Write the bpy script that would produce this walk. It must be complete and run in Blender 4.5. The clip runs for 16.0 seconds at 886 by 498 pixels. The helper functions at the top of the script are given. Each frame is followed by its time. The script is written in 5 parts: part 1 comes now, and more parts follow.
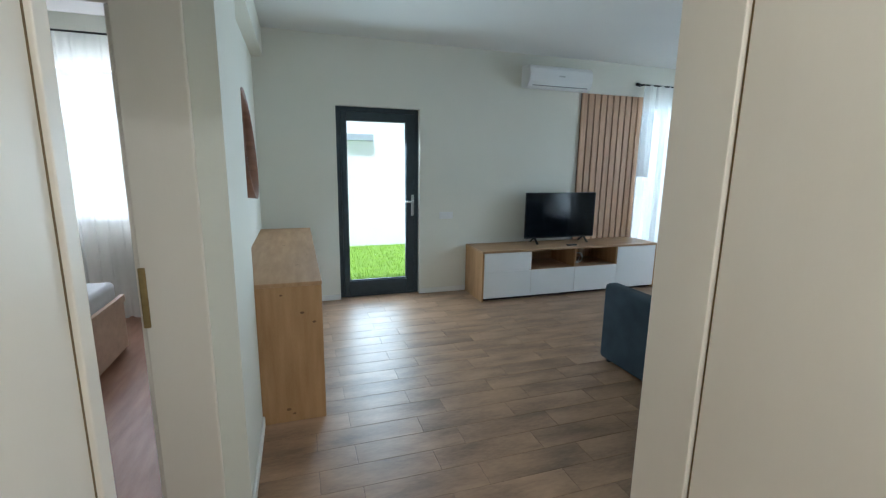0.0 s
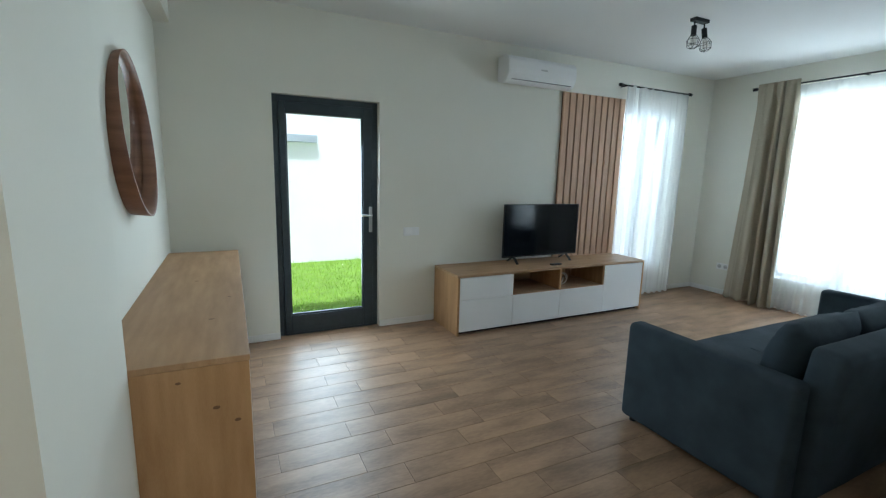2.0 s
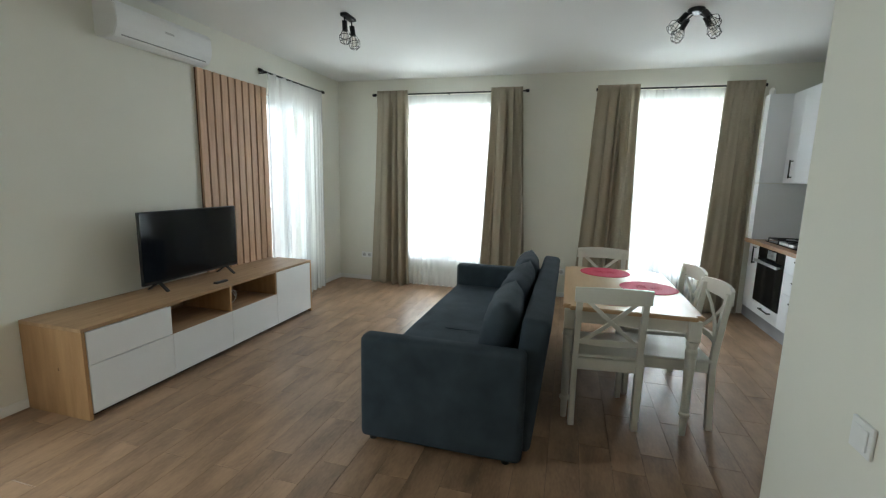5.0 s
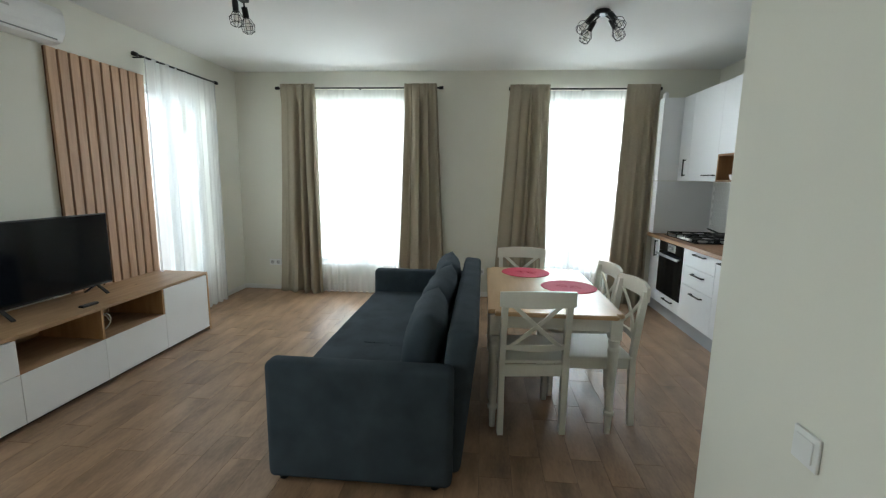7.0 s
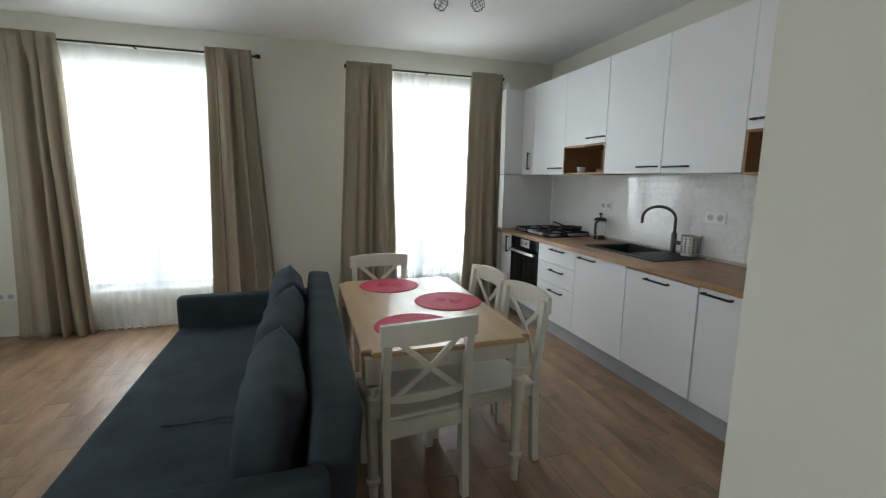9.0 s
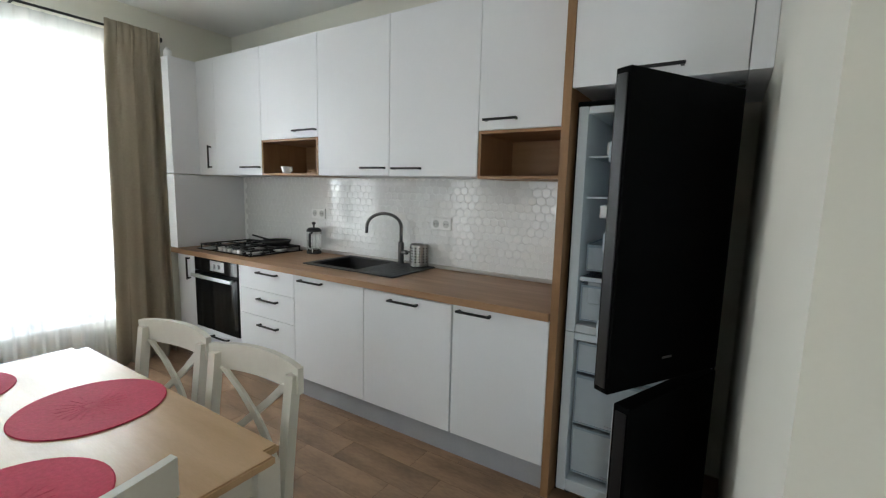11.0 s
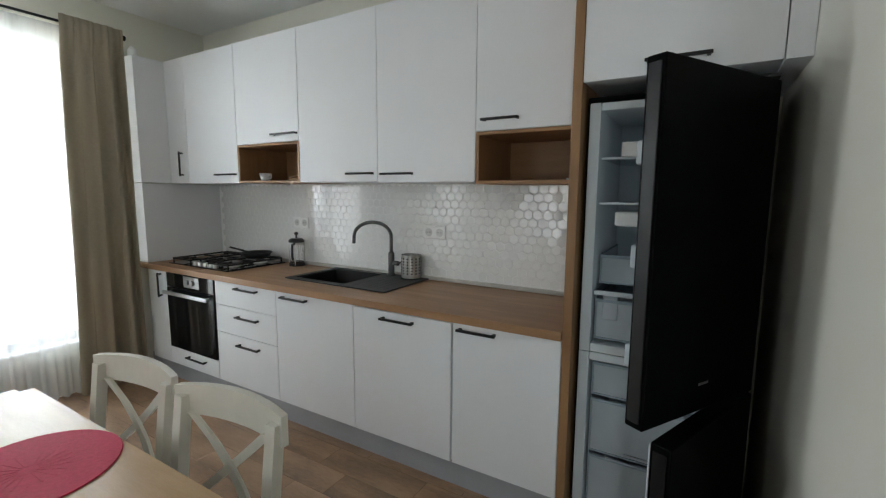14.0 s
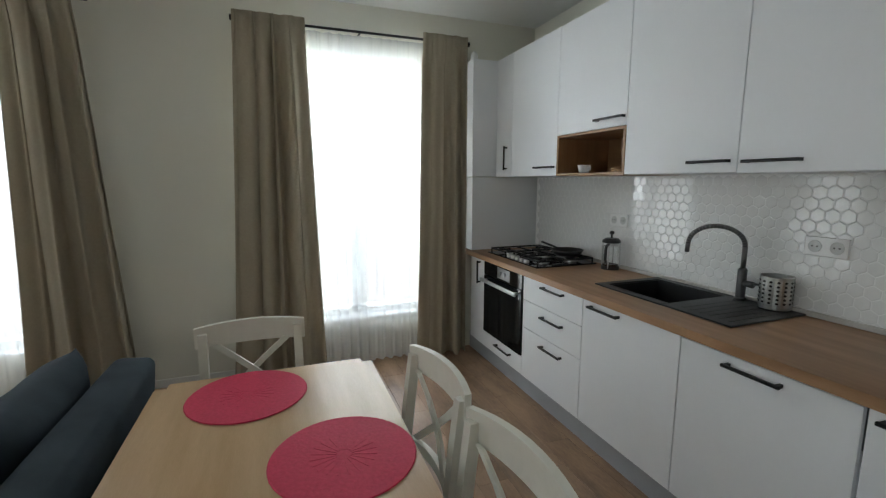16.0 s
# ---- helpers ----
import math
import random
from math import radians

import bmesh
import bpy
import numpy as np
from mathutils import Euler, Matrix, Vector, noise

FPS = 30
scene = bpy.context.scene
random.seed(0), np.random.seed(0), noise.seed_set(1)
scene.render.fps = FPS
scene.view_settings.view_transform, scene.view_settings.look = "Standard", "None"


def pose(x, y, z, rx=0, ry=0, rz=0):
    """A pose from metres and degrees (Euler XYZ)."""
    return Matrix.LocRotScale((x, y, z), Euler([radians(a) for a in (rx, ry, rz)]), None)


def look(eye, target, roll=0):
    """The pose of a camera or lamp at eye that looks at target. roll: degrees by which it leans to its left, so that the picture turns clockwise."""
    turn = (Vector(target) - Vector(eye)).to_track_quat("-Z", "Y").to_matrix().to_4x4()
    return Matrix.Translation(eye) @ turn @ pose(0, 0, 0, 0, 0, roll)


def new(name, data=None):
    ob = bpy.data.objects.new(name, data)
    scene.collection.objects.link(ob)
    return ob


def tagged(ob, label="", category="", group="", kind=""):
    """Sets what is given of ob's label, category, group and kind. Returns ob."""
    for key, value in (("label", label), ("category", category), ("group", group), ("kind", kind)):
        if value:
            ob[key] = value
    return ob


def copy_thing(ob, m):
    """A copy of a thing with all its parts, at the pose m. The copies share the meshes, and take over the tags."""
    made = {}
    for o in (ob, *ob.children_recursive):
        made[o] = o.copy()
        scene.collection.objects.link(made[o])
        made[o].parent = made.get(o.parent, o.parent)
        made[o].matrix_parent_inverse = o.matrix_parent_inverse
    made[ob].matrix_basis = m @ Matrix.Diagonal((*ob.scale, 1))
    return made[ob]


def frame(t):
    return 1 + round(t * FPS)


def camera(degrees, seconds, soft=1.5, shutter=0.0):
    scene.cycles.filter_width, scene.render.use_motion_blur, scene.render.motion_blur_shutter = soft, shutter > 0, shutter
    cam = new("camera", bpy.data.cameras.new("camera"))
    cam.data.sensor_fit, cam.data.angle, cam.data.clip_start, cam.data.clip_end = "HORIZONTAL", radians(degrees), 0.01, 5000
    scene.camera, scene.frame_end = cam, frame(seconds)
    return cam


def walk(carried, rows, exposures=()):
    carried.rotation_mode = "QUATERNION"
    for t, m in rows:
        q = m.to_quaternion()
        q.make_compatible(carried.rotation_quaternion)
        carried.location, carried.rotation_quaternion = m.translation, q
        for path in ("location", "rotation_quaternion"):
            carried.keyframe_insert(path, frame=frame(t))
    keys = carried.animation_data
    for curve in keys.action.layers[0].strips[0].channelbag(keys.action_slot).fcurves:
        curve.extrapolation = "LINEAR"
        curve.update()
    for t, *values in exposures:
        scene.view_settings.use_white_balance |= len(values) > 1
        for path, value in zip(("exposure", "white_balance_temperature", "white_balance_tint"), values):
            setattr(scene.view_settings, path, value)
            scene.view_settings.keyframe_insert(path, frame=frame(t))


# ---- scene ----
cam = camera(90.3, 16.0, soft=1.25)
PATH = [
    (0, (1.154, 1.652, 1.513), (1.771, 3.517, 1.138), 0.8),
    (0.5, (1.144, 1.851, 1.519), (1.74, 3.723, 1.147), 0.9),
    (1, (1.187, 2.118, 1.501), (1.788, 3.99, 1.135), 0.8),
    (1.5, (1.264, 2.32, 1.504), (1.871, 4.192, 1.143), 1.0),
    (2, (1.231, 2.572, 1.5), (2.089, 4.347, 1.16), 1.5),
    (2.5, (1.246, 2.766, 1.507), (2.334, 4.413, 1.184), 1.3),
    (3, (1.363, 2.967, 1.502), (2.599, 4.505, 1.176), 0.6),
    (3.5, (1.378, 3.204, 1.515), (2.813, 4.558, 1.19), 0.7),
    (4, (1.324, 3.321, 1.525), (3.027, 4.318, 1.197), 0.4),
    (4.5, (1.269, 3.34, 1.518), (3.101, 4.073, 1.192), 1.1),
    (5, (1.274, 3.335, 1.502), (3.174, 3.872, 1.183), 1.3),
    (5.2, (1.278, 3.32, 1.514), (3.197, 3.786, 1.194), 1.2),
    (7.3, (1.57, 3.389, 1.508), (3.537, 3.56, 1.193), 0.9),
    (7.5, (1.631, 3.4, 1.505), (3.597, 3.58, 1.189), 0.8),
    (8, (1.821, 3.511, 1.475), (3.796, 3.57, 1.168), 1.2),
    (8.5, (2.028, 3.565, 1.476), (3.98, 3.251, 1.172), 0.3),
    (9, (2.258, 3.529, 1.461), (4.144, 2.941, 1.148), 0.7),
    (9.5, (2.487, 3.416, 1.46), (4.296, 2.621, 1.149), 1.0),
    (10, (2.685, 3.306, 1.442), (4.305, 2.174, 1.136), 0.9),
    (10.2, (2.785, 3.298, 1.435), (4.279, 2.0, 1.142), 1.0),
    (12.3, (3.208, 3.176, 1.458), (3.96, 1.341, 1.206), 1.8),
    (12.5, (3.222, 3.198, 1.458), (3.938, 1.347, 1.211), 1.7),
    (13, (3.239, 3.217, 1.449), (3.919, 1.351, 1.21), 1.5),
    (13.5, (3.226, 3.167, 1.446), (3.942, 1.315, 1.208), 0.9),
    (14, (3.225, 3.109, 1.462), (4.233, 1.4, 1.209), 0.4),
    (14.5, (3.219, 3.06, 1.486), (4.536, 1.579, 1.213), 0.2),
    (15, (3.288, 3.032, 1.488), (4.769, 1.718, 1.205), -0.2),
    (15.5, (3.417, 2.943, 1.485), (5.105, 1.911, 1.193), 0.2),
    (16, (3.54, 2.877, 1.485), (5.392, 2.187, 1.182), 0.0),
]
walk(cam, [(t, look(eye, target, roll)) for t, eye, target, roll in PATH], exposures=[(0.0, -0.14, 5250, 3), (1.0, -0.24, 5270, 2), (2.5, -0.23, 5600, 3), (3.5, -0.38, 6000, 5), (4.0, -0.88, 6100, 4), (4.5, -0.5, 6200, 5), (5.0, -0.22, 6120, 5), (7.5, -0.22, 6150, 5), (8.5, -0.45, 6250, 7), (9.5, -0.46, 6300, 9), (10.2, -0.26, 6350, 10), (12.5, -0.01, 6350, 10), (13.0, -0.06, 6350, 10), (13.4, -0.11, 6350, 10), (14.0, -0.31, 6350, 10), (14.5, -0.31, 6350, 10), (15.0, 0.04, 6300, 9), (15.5, -0.06, 6300, 9), (16.0, -0.65, 6300, 9)])

# ---- world and light ----
world = bpy.data.worlds.new("world")
scene.world = world
world.use_nodes = True
wn = world.node_tree.nodes
sky = wn.new("ShaderNodeTexSky")
sky.sky_type = 'NISHITA'
sky.sun_disc = False
sky.sun_elevation = radians(67)
sky.sun_rotation = radians(200)
sky.dust_density = 4.0
wn["Background"].inputs["Strength"].default_value = 0.15
world.node_tree.links.new(sky.outputs[0], wn["Background"].inputs[0])
sun = new("sun", bpy.data.lights.new("sun", 'SUN'))
sun.data.energy, sun.data.angle, sun.data.color = 5.0, radians(4), (1.0, 0.97, 0.93)
sun.matrix_world = look((0, 0, 10), (0.34 * 3.5, 0.94 * 3.5, 10 - 8.25))


def window_light(name, eye, target, w, h, watts, color=(0.90, 0.98, 1.0)):
    ob = new(name, bpy.data.lights.new(name, 'AREA'))
    ob.data.shape, ob.data.size, ob.data.size_y = 'RECTANGLE', w, h
    ob.data.energy, ob.data.color = watts, color
    ob.matrix_world = look(eye, target)


LX, NX, TVY, WX, KY, CEIL = 0.905, 0.786, 6.565, 7.088, 0.70, 2.80
BY, HY, W1, W2 = 3.51, 2.605, (4.27, 5.59), (1.66, 2.90)
window_light("daylight_window_east", (WX + 0.62, 4.93, 1.6), (0, 4.93, -4.2), 1.4, 2.1, 96)
window_light("daylight_window_dining", (WX + 0.62, 2.27, 1.6), (0, 2.27, -4.2), 1.3, 2.1, 92)
window_light("daylight_window_north", (5.95, TVY + 0.62, 1.5), (5.95, 0, -4.0), 0.9, 2.0, 26)
window_light("daylight_opening_east", (WX + 0.22, 4.93, 1.395), (0, 4.93, 1.3), 1.30, 2.05, 37)
window_light("daylight_opening_dining", (WX + 0.22, 2.28, 1.395), (0, 2.28, 1.3), 1.22, 2.05, 38)
window_light("daylight_opening_north", (5.955, TVY + 0.22, 1.355), (5.955, 0, 1.3), 0.91, 1.99, 10)
window_light("daylight_garden_door", (2.015, TVY + 0.3, 1.15), (2.015, 0, -1.6), 0.66, 1.75, 42)
window_light("daylight_window_bedroom", (-0.7, TVY + 0.45, 1.6), (-0.7, 0, 1.2), 1.2, 1.4, 110, (1.0, 0.93, 0.9))
window_light("hall_ceiling_light", (1.6, 0.98, CEIL - 0.06), (1.6, 0.98, 0), 0.3, 0.3, 25, (1.0, 0.91, 0.81))


# ---- materials ----
def shader(name):
    m = bpy.data.materials.new(name)
    m.use_nodes = True
    nt = m.node_tree
    return m, nt, nt.nodes["Principled BSDF"]


def mat(name, c1, c2=None, rough=0.6, metal=0.0, scale=8.0, bump=0.05, stretch=(1, 1, 1), detail=6.0, vary=0.0, coat=0.0, fine=60.0):
    """Two scales of noise between two colours, with fine relief; vary: change from piece to piece."""
    m, nt, p = shader(name)
    c2 = c2 or tuple(c * 0.86 for c in c1)
    tc = nt.nodes.new("ShaderNodeTexCoord")
    mp = nt.nodes.new("ShaderNodeMapping")
    mp.inputs["Scale"].default_value = stretch
    nt.links.new(tc.outputs["Object"], mp.inputs["Vector"])
    n1 = nt.nodes.new("ShaderNodeTexNoise")
    n1.inputs["Scale"].default_value, n1.inputs["Detail"].default_value = scale, detail
    n2 = nt.nodes.new("ShaderNodeTexNoise")
    n2.inputs["Scale"].default_value, n2.inputs["Detail"].default_value = fine, 3.0
    if vary:
        info = nt.nodes.new("ShaderNodeObjectInfo")
        off = nt.nodes.new("ShaderNodeVectorMath")
        off.operation = 'MULTIPLY_ADD'
        comb = nt.nodes.new("ShaderNodeCombineXYZ")
        for k in range(3):
            nt.links.new(info.outputs["Random"], comb.inputs[k])
        off.inputs[1].default_value = (37.0, 53.0, 71.0)
        nt.links.new(comb.outputs[0], off.inputs[0])
        nt.links.new(mp.outputs[0], off.inputs[2])
        src = off.outputs[0]
    else:
        src = mp.outputs[0]
    nt.links.new(src, n1.inputs["Vector"])
    nt.links.new(src, n2.inputs["Vector"])
    mix = nt.nodes.new("ShaderNodeMath")
    mix.operation = 'MULTIPLY_ADD'
    mix.inputs[1].default_value = 0.3
    nt.links.new(n2.outputs[0], mix.inputs[0])
    nt.links.new(n1.outputs[0], mix.inputs[2])
    ramp = nt.nodes.new("ShaderNodeValToRGB")
    ramp.color_ramp.elements[0].position, ramp.color_ramp.elements[1].position = 0.42, 0.86
    ramp.color_ramp.elements[0].color, ramp.color_ramp.elements[1].color = (*c2, 1), (*c1, 1)
    nt.links.new(mix.outputs[0], ramp.inputs[0])
    col = ramp.outputs[0]
    if vary:
        hsv = nt.nodes.new("ShaderNodeHueSaturation")
        rng = nt.nodes.new("ShaderNodeMapRange")
        rng.inputs["To Min"].default_value, rng.inputs["To Max"].default_value = 1 - vary, 1 + vary
        nt.links.new(info.outputs["Random"], rng.inputs["Value"])
        nt.links.new(rng.outputs[0], hsv.inputs["Value"])
        nt.links.new(col, hsv.inputs["Color"])
        col = hsv.outputs[0]
    nt.links.new(col, p.inputs["Base Color"])
    p.inputs["Roughness"].default_value, p.inputs["Metallic"].default_value = rough, metal
    p.inputs["Coat Weight"].default_value = coat
    if bump:
        b = nt.nodes.new("ShaderNodeBump")
        b.inputs["Strength"].default_value, b.inputs["Distance"].default_value = bump, 0.01
        nt.links.new(mix.outputs[0], b.inputs["Height"])
        nt.links.new(b.outputs[0], p.inputs["Normal"])
    return m


def cloth(name, c1, c2, see, scale):
    """Woven cloth that lets light through: see is the share of open weave."""
    m, nt, p = shader(name)
    tc = nt.nodes.new("ShaderNodeTexCoord")
    n = nt.nodes.new("ShaderNodeTexNoise")
    n.inputs["Scale"].default_value, n.inputs["Detail"].default_value = scale, 4
    nt.links.new(tc.outputs["Object"], n.inputs["Vector"])
    ramp = nt.nodes.new("ShaderNodeValToRGB")
    ramp.color_ramp.elements[0].color, ramp.color_ramp.elements[1].color = (*c2, 1), (*c1, 1)
    nt.links.new(n.outputs[0], ramp.inputs[0])
    nt.links.new(ramp.outputs[0], p.inputs["Base Color"])
    p.inputs["Roughness"].default_value = 0.9
    tl = nt.nodes.new("ShaderNodeBsdfTranslucent")
    nt.links.new(ramp.outputs[0], tl.inputs[0])
    m1 = nt.nodes.new("ShaderNodeMixShader")
    m1.inputs[0].default_value = 0.17 if see else 0.12
    nt.links.new(p.outputs[0], m1.inputs[1])
    nt.links.new(tl.outputs[0], m1.inputs[2])
    out = nt.nodes["Material Output"]
    if see:
        tr = nt.nodes.new("ShaderNodeBsdfTransparent")
        m2 = nt.nodes.new("ShaderNodeMixShader")
        m2.inputs[0].default_value = see
        nt.links.new(m1.outputs[0], m2.inputs[1])
        nt.links.new(tr.outputs[0], m2.inputs[2])
        nt.links.new(m2.outputs[0], out.inputs[0])
    else:
        nt.links.new(m1.outputs[0], out.inputs[0])
    return m


def glass(name, color=(1, 1, 1), rough=0.0):
    m, nt, p = shader(name)
    g = nt.nodes.new("ShaderNodeBsdfGlossy")
    g.inputs["Roughness"].default_value = 0.02 + rough
    t = nt.nodes.new("ShaderNodeBsdfTransparent")
    t.inputs[0].default_value = (*color, 1)
    f = nt.nodes.new("ShaderNodeLayerWeight")
    f.inputs["Blend"].default_value = 0.12
    mx = nt.nodes.new("ShaderNodeMixShader")
    nt.links.new(f.outputs["Facing"], mx.inputs[0])
    nt.links.new(t.outputs[0], mx.inputs[1])
    nt.links.new(g.outputs[0], mx.inputs[2])
    nt.links.new(mx.outputs[0], nt.nodes["Material Output"].inputs[0])
    return m


WALL = mat("wall_paint", (0.765, 0.75, 0.668), (0.73, 0.715, 0.633), 0.85, scale=1.5, bump=0.04, fine=160)
CEILM = mat("ceiling_paint", (0.79, 0.79, 0.765), (0.76, 0.76, 0.735), 0.9, scale=1.2, bump=0.03, fine=160)
BASEB = mat("baseboard_paint", (0.80, 0.79, 0.76), (0.74, 0.73, 0.70), 0.5)
DOORF = mat("door_frame_laminate", (0.79, 0.72, 0.63), (0.77, 0.70, 0.605), 0.45, scale=2, stretch=(3, 3, 0.7))
GASKET = mat("brown_gasket", (0.22, 0.15, 0.06), (0.15, 0.1, 0.04), 0.7)
BRASS = mat("aged_brass", (0.42, 0.31, 0.14), (0.3, 0.21, 0.09), 0.35, 1.0)
FLOORT = mat("wood_look_tile", (0.385, 0.24, 0.143), (0.16, 0.095, 0.055), 0.41, scale=2.3, stretch=(1.0, 3.2, 1), detail=7, bump=0.04, vary=0.07, fine=26)
GROUT = mat("floor_grout", (0.18, 0.122, 0.08), (0.13, 0.088, 0.058), 0.9, fine=200)
LAMIN = mat("red_brown_laminate", (0.36, 0.19, 0.12), (0.25, 0.12, 0.075), 0.45, scale=3, stretch=(6, 1, 1))
OAK = mat("knotty_oak", (0.46, 0.285, 0.15), (0.33, 0.19, 0.09), 0.5, scale=3.0, stretch=(7, 1.0, 1.0), detail=8, bump=0.06)
OAKV = mat("knotty_oak_upright", (0.46, 0.275, 0.13), (0.34, 0.185, 0.075), 0.5, scale=3.0, stretch=(7, 7, 0.9), detail=8, bump=0.06)
OAKX = mat("oak_lengthways", (0.44, 0.28, 0.155), (0.31, 0.185, 0.095), 0.5, scale=3.0, stretch=(0.9, 7, 7), detail=8, bump=0.06)
OAKN = mat("warm_oak_veneer", (0.37, 0.205, 0.098), (0.27, 0.14, 0.06), 0.45, scale=3.0, stretch=(0.9, 7, 7), detail=8, bump=0.05)
OAKP = mat("warm_oak_upright", (0.35, 0.195, 0.092), (0.25, 0.13, 0.055), 0.45, scale=3.0, stretch=(7, 7, 0.9), detail=8, bump=0.05)
KNOT = mat("dark_knot", (0.19, 0.10, 0.045), (0.12, 0.062, 0.028), 0.6)
SLAT = mat("slat_oak", (0.56, 0.36, 0.225), (0.44, 0.265, 0.155), 0.55, scale=4, stretch=(14, 14, 0.8), detail=7, vary=0.07)
FELT = mat("brown_felt", (0.16, 0.085, 0.045), (0.10, 0.05, 0.027), 0.95)
COUNT = mat("oak_worktop", (0.41, 0.235, 0.125), (0.27, 0.145, 0.07), 0.42, scale=2.6, stretch=(0.8, 7, 7), detail=8, bump=0.04)
WHITE = mat("white_laminate", (0.83, 0.84, 0.86), (0.80, 0.81, 0.83), 0.42, scale=2, bump=0.02)
GLOSSW = mat("white_lacquer", (0.84, 0.84, 0.84), (0.80, 0.80, 0.80), 0.35, scale=2, bump=0.01)
CHAIRW = mat("ivory_paint", (0.80, 0.78, 0.70), (0.72, 0.70, 0.62), 0.4, scale=6, bump=0.03)
TABLEW = mat("ash_tabletop", (0.62, 0.42, 0.24), (0.50, 0.32, 0.165), 0.33, scale=3, stretch=(0.8, 6, 6), detail=7, bump=0.03)
SOFA = mat("blue_grey_fabric", (0.054, 0.069, 0.084), (0.032, 0.043, 0.053), 0.95, scale=5, bump=0.25, fine=420)
SOFA.node_tree.nodes["Principled BSDF"].inputs["Specular IOR Level"].default_value = 0.15
BLACK = mat("matt_black_metal", (0.015, 0.015, 0.016), (0.01, 0.01, 0.01), 0.4, 0.3)
FRIDGE = mat("black_steel", (0.0035, 0.0038, 0.004), (0.0025, 0.0027, 0.003), 0.45, 0.0, scale=3, stretch=(1, 1, 12))
FRIDGE.node_tree.nodes["Principled BSDF"].inputs["Specular IOR Level"].default_value = 0.035
ANTHR = mat("anthracite_frame", (0.036, 0.05, 0.06), (0.026, 0.038, 0.047), 0.5, scale=20, bump=0.06)
STEEL = mat("brushed_steel", (0.60, 0.60, 0.59), (0.48, 0.48, 0.47), 0.28, 1.0, scale=10, stretch=(1, 1, 10))
GUNM = mat("gunmetal", (0.20, 0.20, 0.20), (0.14, 0.14, 0.14), 0.3, 1.0)
SINKM = mat("black_granite_composite", (0.017, 0.017, 0.019), (0.008, 0.008, 0.009), 0.5, scale=160, bump=0.12)
PLINTH = mat("grey_plinth", (0.42, 0.43, 0.46), (0.35, 0.36, 0.39), 0.4, scale=3)
TILE = mat("glazed_white_tile", (0.82, 0.82, 0.81), (0.79, 0.79, 0.78), 0.08, scale=14, bump=0.05, vary=0.012, coat=1.0, fine=40)
TGROUT = mat("white_grout", (0.86, 0.86, 0.85), (0.83, 0.83, 0.82), 0.5)
PLASTW = mat("white_plastic", (0.82, 0.82, 0.81), (0.78, 0.78, 0.77), 0.35, scale=3, bump=0.0)
PLASTB = mat("black_plastic", (0.012, 0.012, 0.013), (0.008, 0.008, 0.009), 0.35, bump=0.0)
SCREEN = mat("tv_screen", (0.006, 0.008, 0.011), (0.005, 0.006, 0.009), 0.09, bump=0.0)
OVENG = mat("oven_glass", (0.008, 0.009, 0.010), (0.005, 0.005, 0.006), 0.06, bump=0.0)
RED = mat("raspberry_woven_mat", (0.66, 0.022, 0.085), (0.56, 0.014, 0.062), 0.7, scale=90, bump=0.12, fine=300)
CURT = cloth("beige_linen", (0.45, 0.395, 0.30), (0.37, 0.32, 0.24), 0.0, 60)
SHEER = cloth("white_voile", (0.95, 0.96, 0.97), (0.9, 0.92, 0.93), 0.50, 40)
GLASS = glass("window_glass")
FROST = cloth("frosted_drawer_plastic", (0.66, 0.72, 0.76), (0.60, 0.66, 0.70), 0.28, 30)
RIMC = mat("bluish_plastic_rim", (0.34, 0.40, 0.45), (0.29, 0.35, 0.40), 0.25, bump=0.0)
GLASST = glass("shelf_glass", (0.86, 0.90, 0.93))
PRESSG = glass("press_glass", (0.97, 0.98, 0.98))
LINER = mat("fridge_liner", (0.66, 0.71, 0.74), (0.62, 0.67, 0.70), 0.35, bump=0.0)
UPVC = mat("white_window_frame", (0.80, 0.81, 0.82), (0.76, 0.77, 0.78), 0.4, bump=0.0)
WALNUT = mat("walnut_veneer", (0.23, 0.105, 0.055), (0.15, 0.062, 0.03), 0.45, scale=4, stretch=(1, 1, 8))
MIRROR = mat("mirror", (0.93, 0.94, 0.94), (0.93, 0.94, 0.94), 0.02, 1.0, bump=0.0)
MATTR = mat("grey_mattress", (0.62, 0.63, 0.66), (0.55, 0.56, 0.59), 0.9, scale=12, bump=0.15)
BEDW = mat("light_bed_laminate", (0.62, 0.46, 0.36), (0.52, 0.37, 0.28), 0.45, scale=3, stretch=(1, 6, 6))
GRASS = mat("lawn_grass", (0.33, 0.50, 0.06), (0.22, 0.37, 0.035), 0.8, scale=5, fine=40)
SOIL = mat("lawn_ground", (0.25, 0.40, 0.05), (0.16, 0.26, 0.035), 0.95, scale=6)
PAVE = mat("pale_paving", (0.74, 0.74, 0.72), (0.66, 0.66, 0.64), 0.9, scale=2)
RENDERW = mat("white_render", (0.92, 0.92, 0.92), (0.88, 0.88, 0.88), 0.9, scale=3, fine=120)
ROOFG = mat("grey_roof_metal", (0.46, 0.5, 0.54), (0.4, 0.44, 0.48), 0.5)
BULB = glass("clear_bulb", (0.95, 0.93, 0.9))
CABLE = mat("white_cable", (0.75, 0.73, 0.70), (0.68, 0.66, 0.63), 0.5, bump=0.0)


# ---- building blocks ----
def thing(name, loc, label, category, group="", kind=""):
    ob = new(name)
    ob.empty_display_size = 0.1
    ob.location = loc
    return tagged(ob, label, category, group, kind)


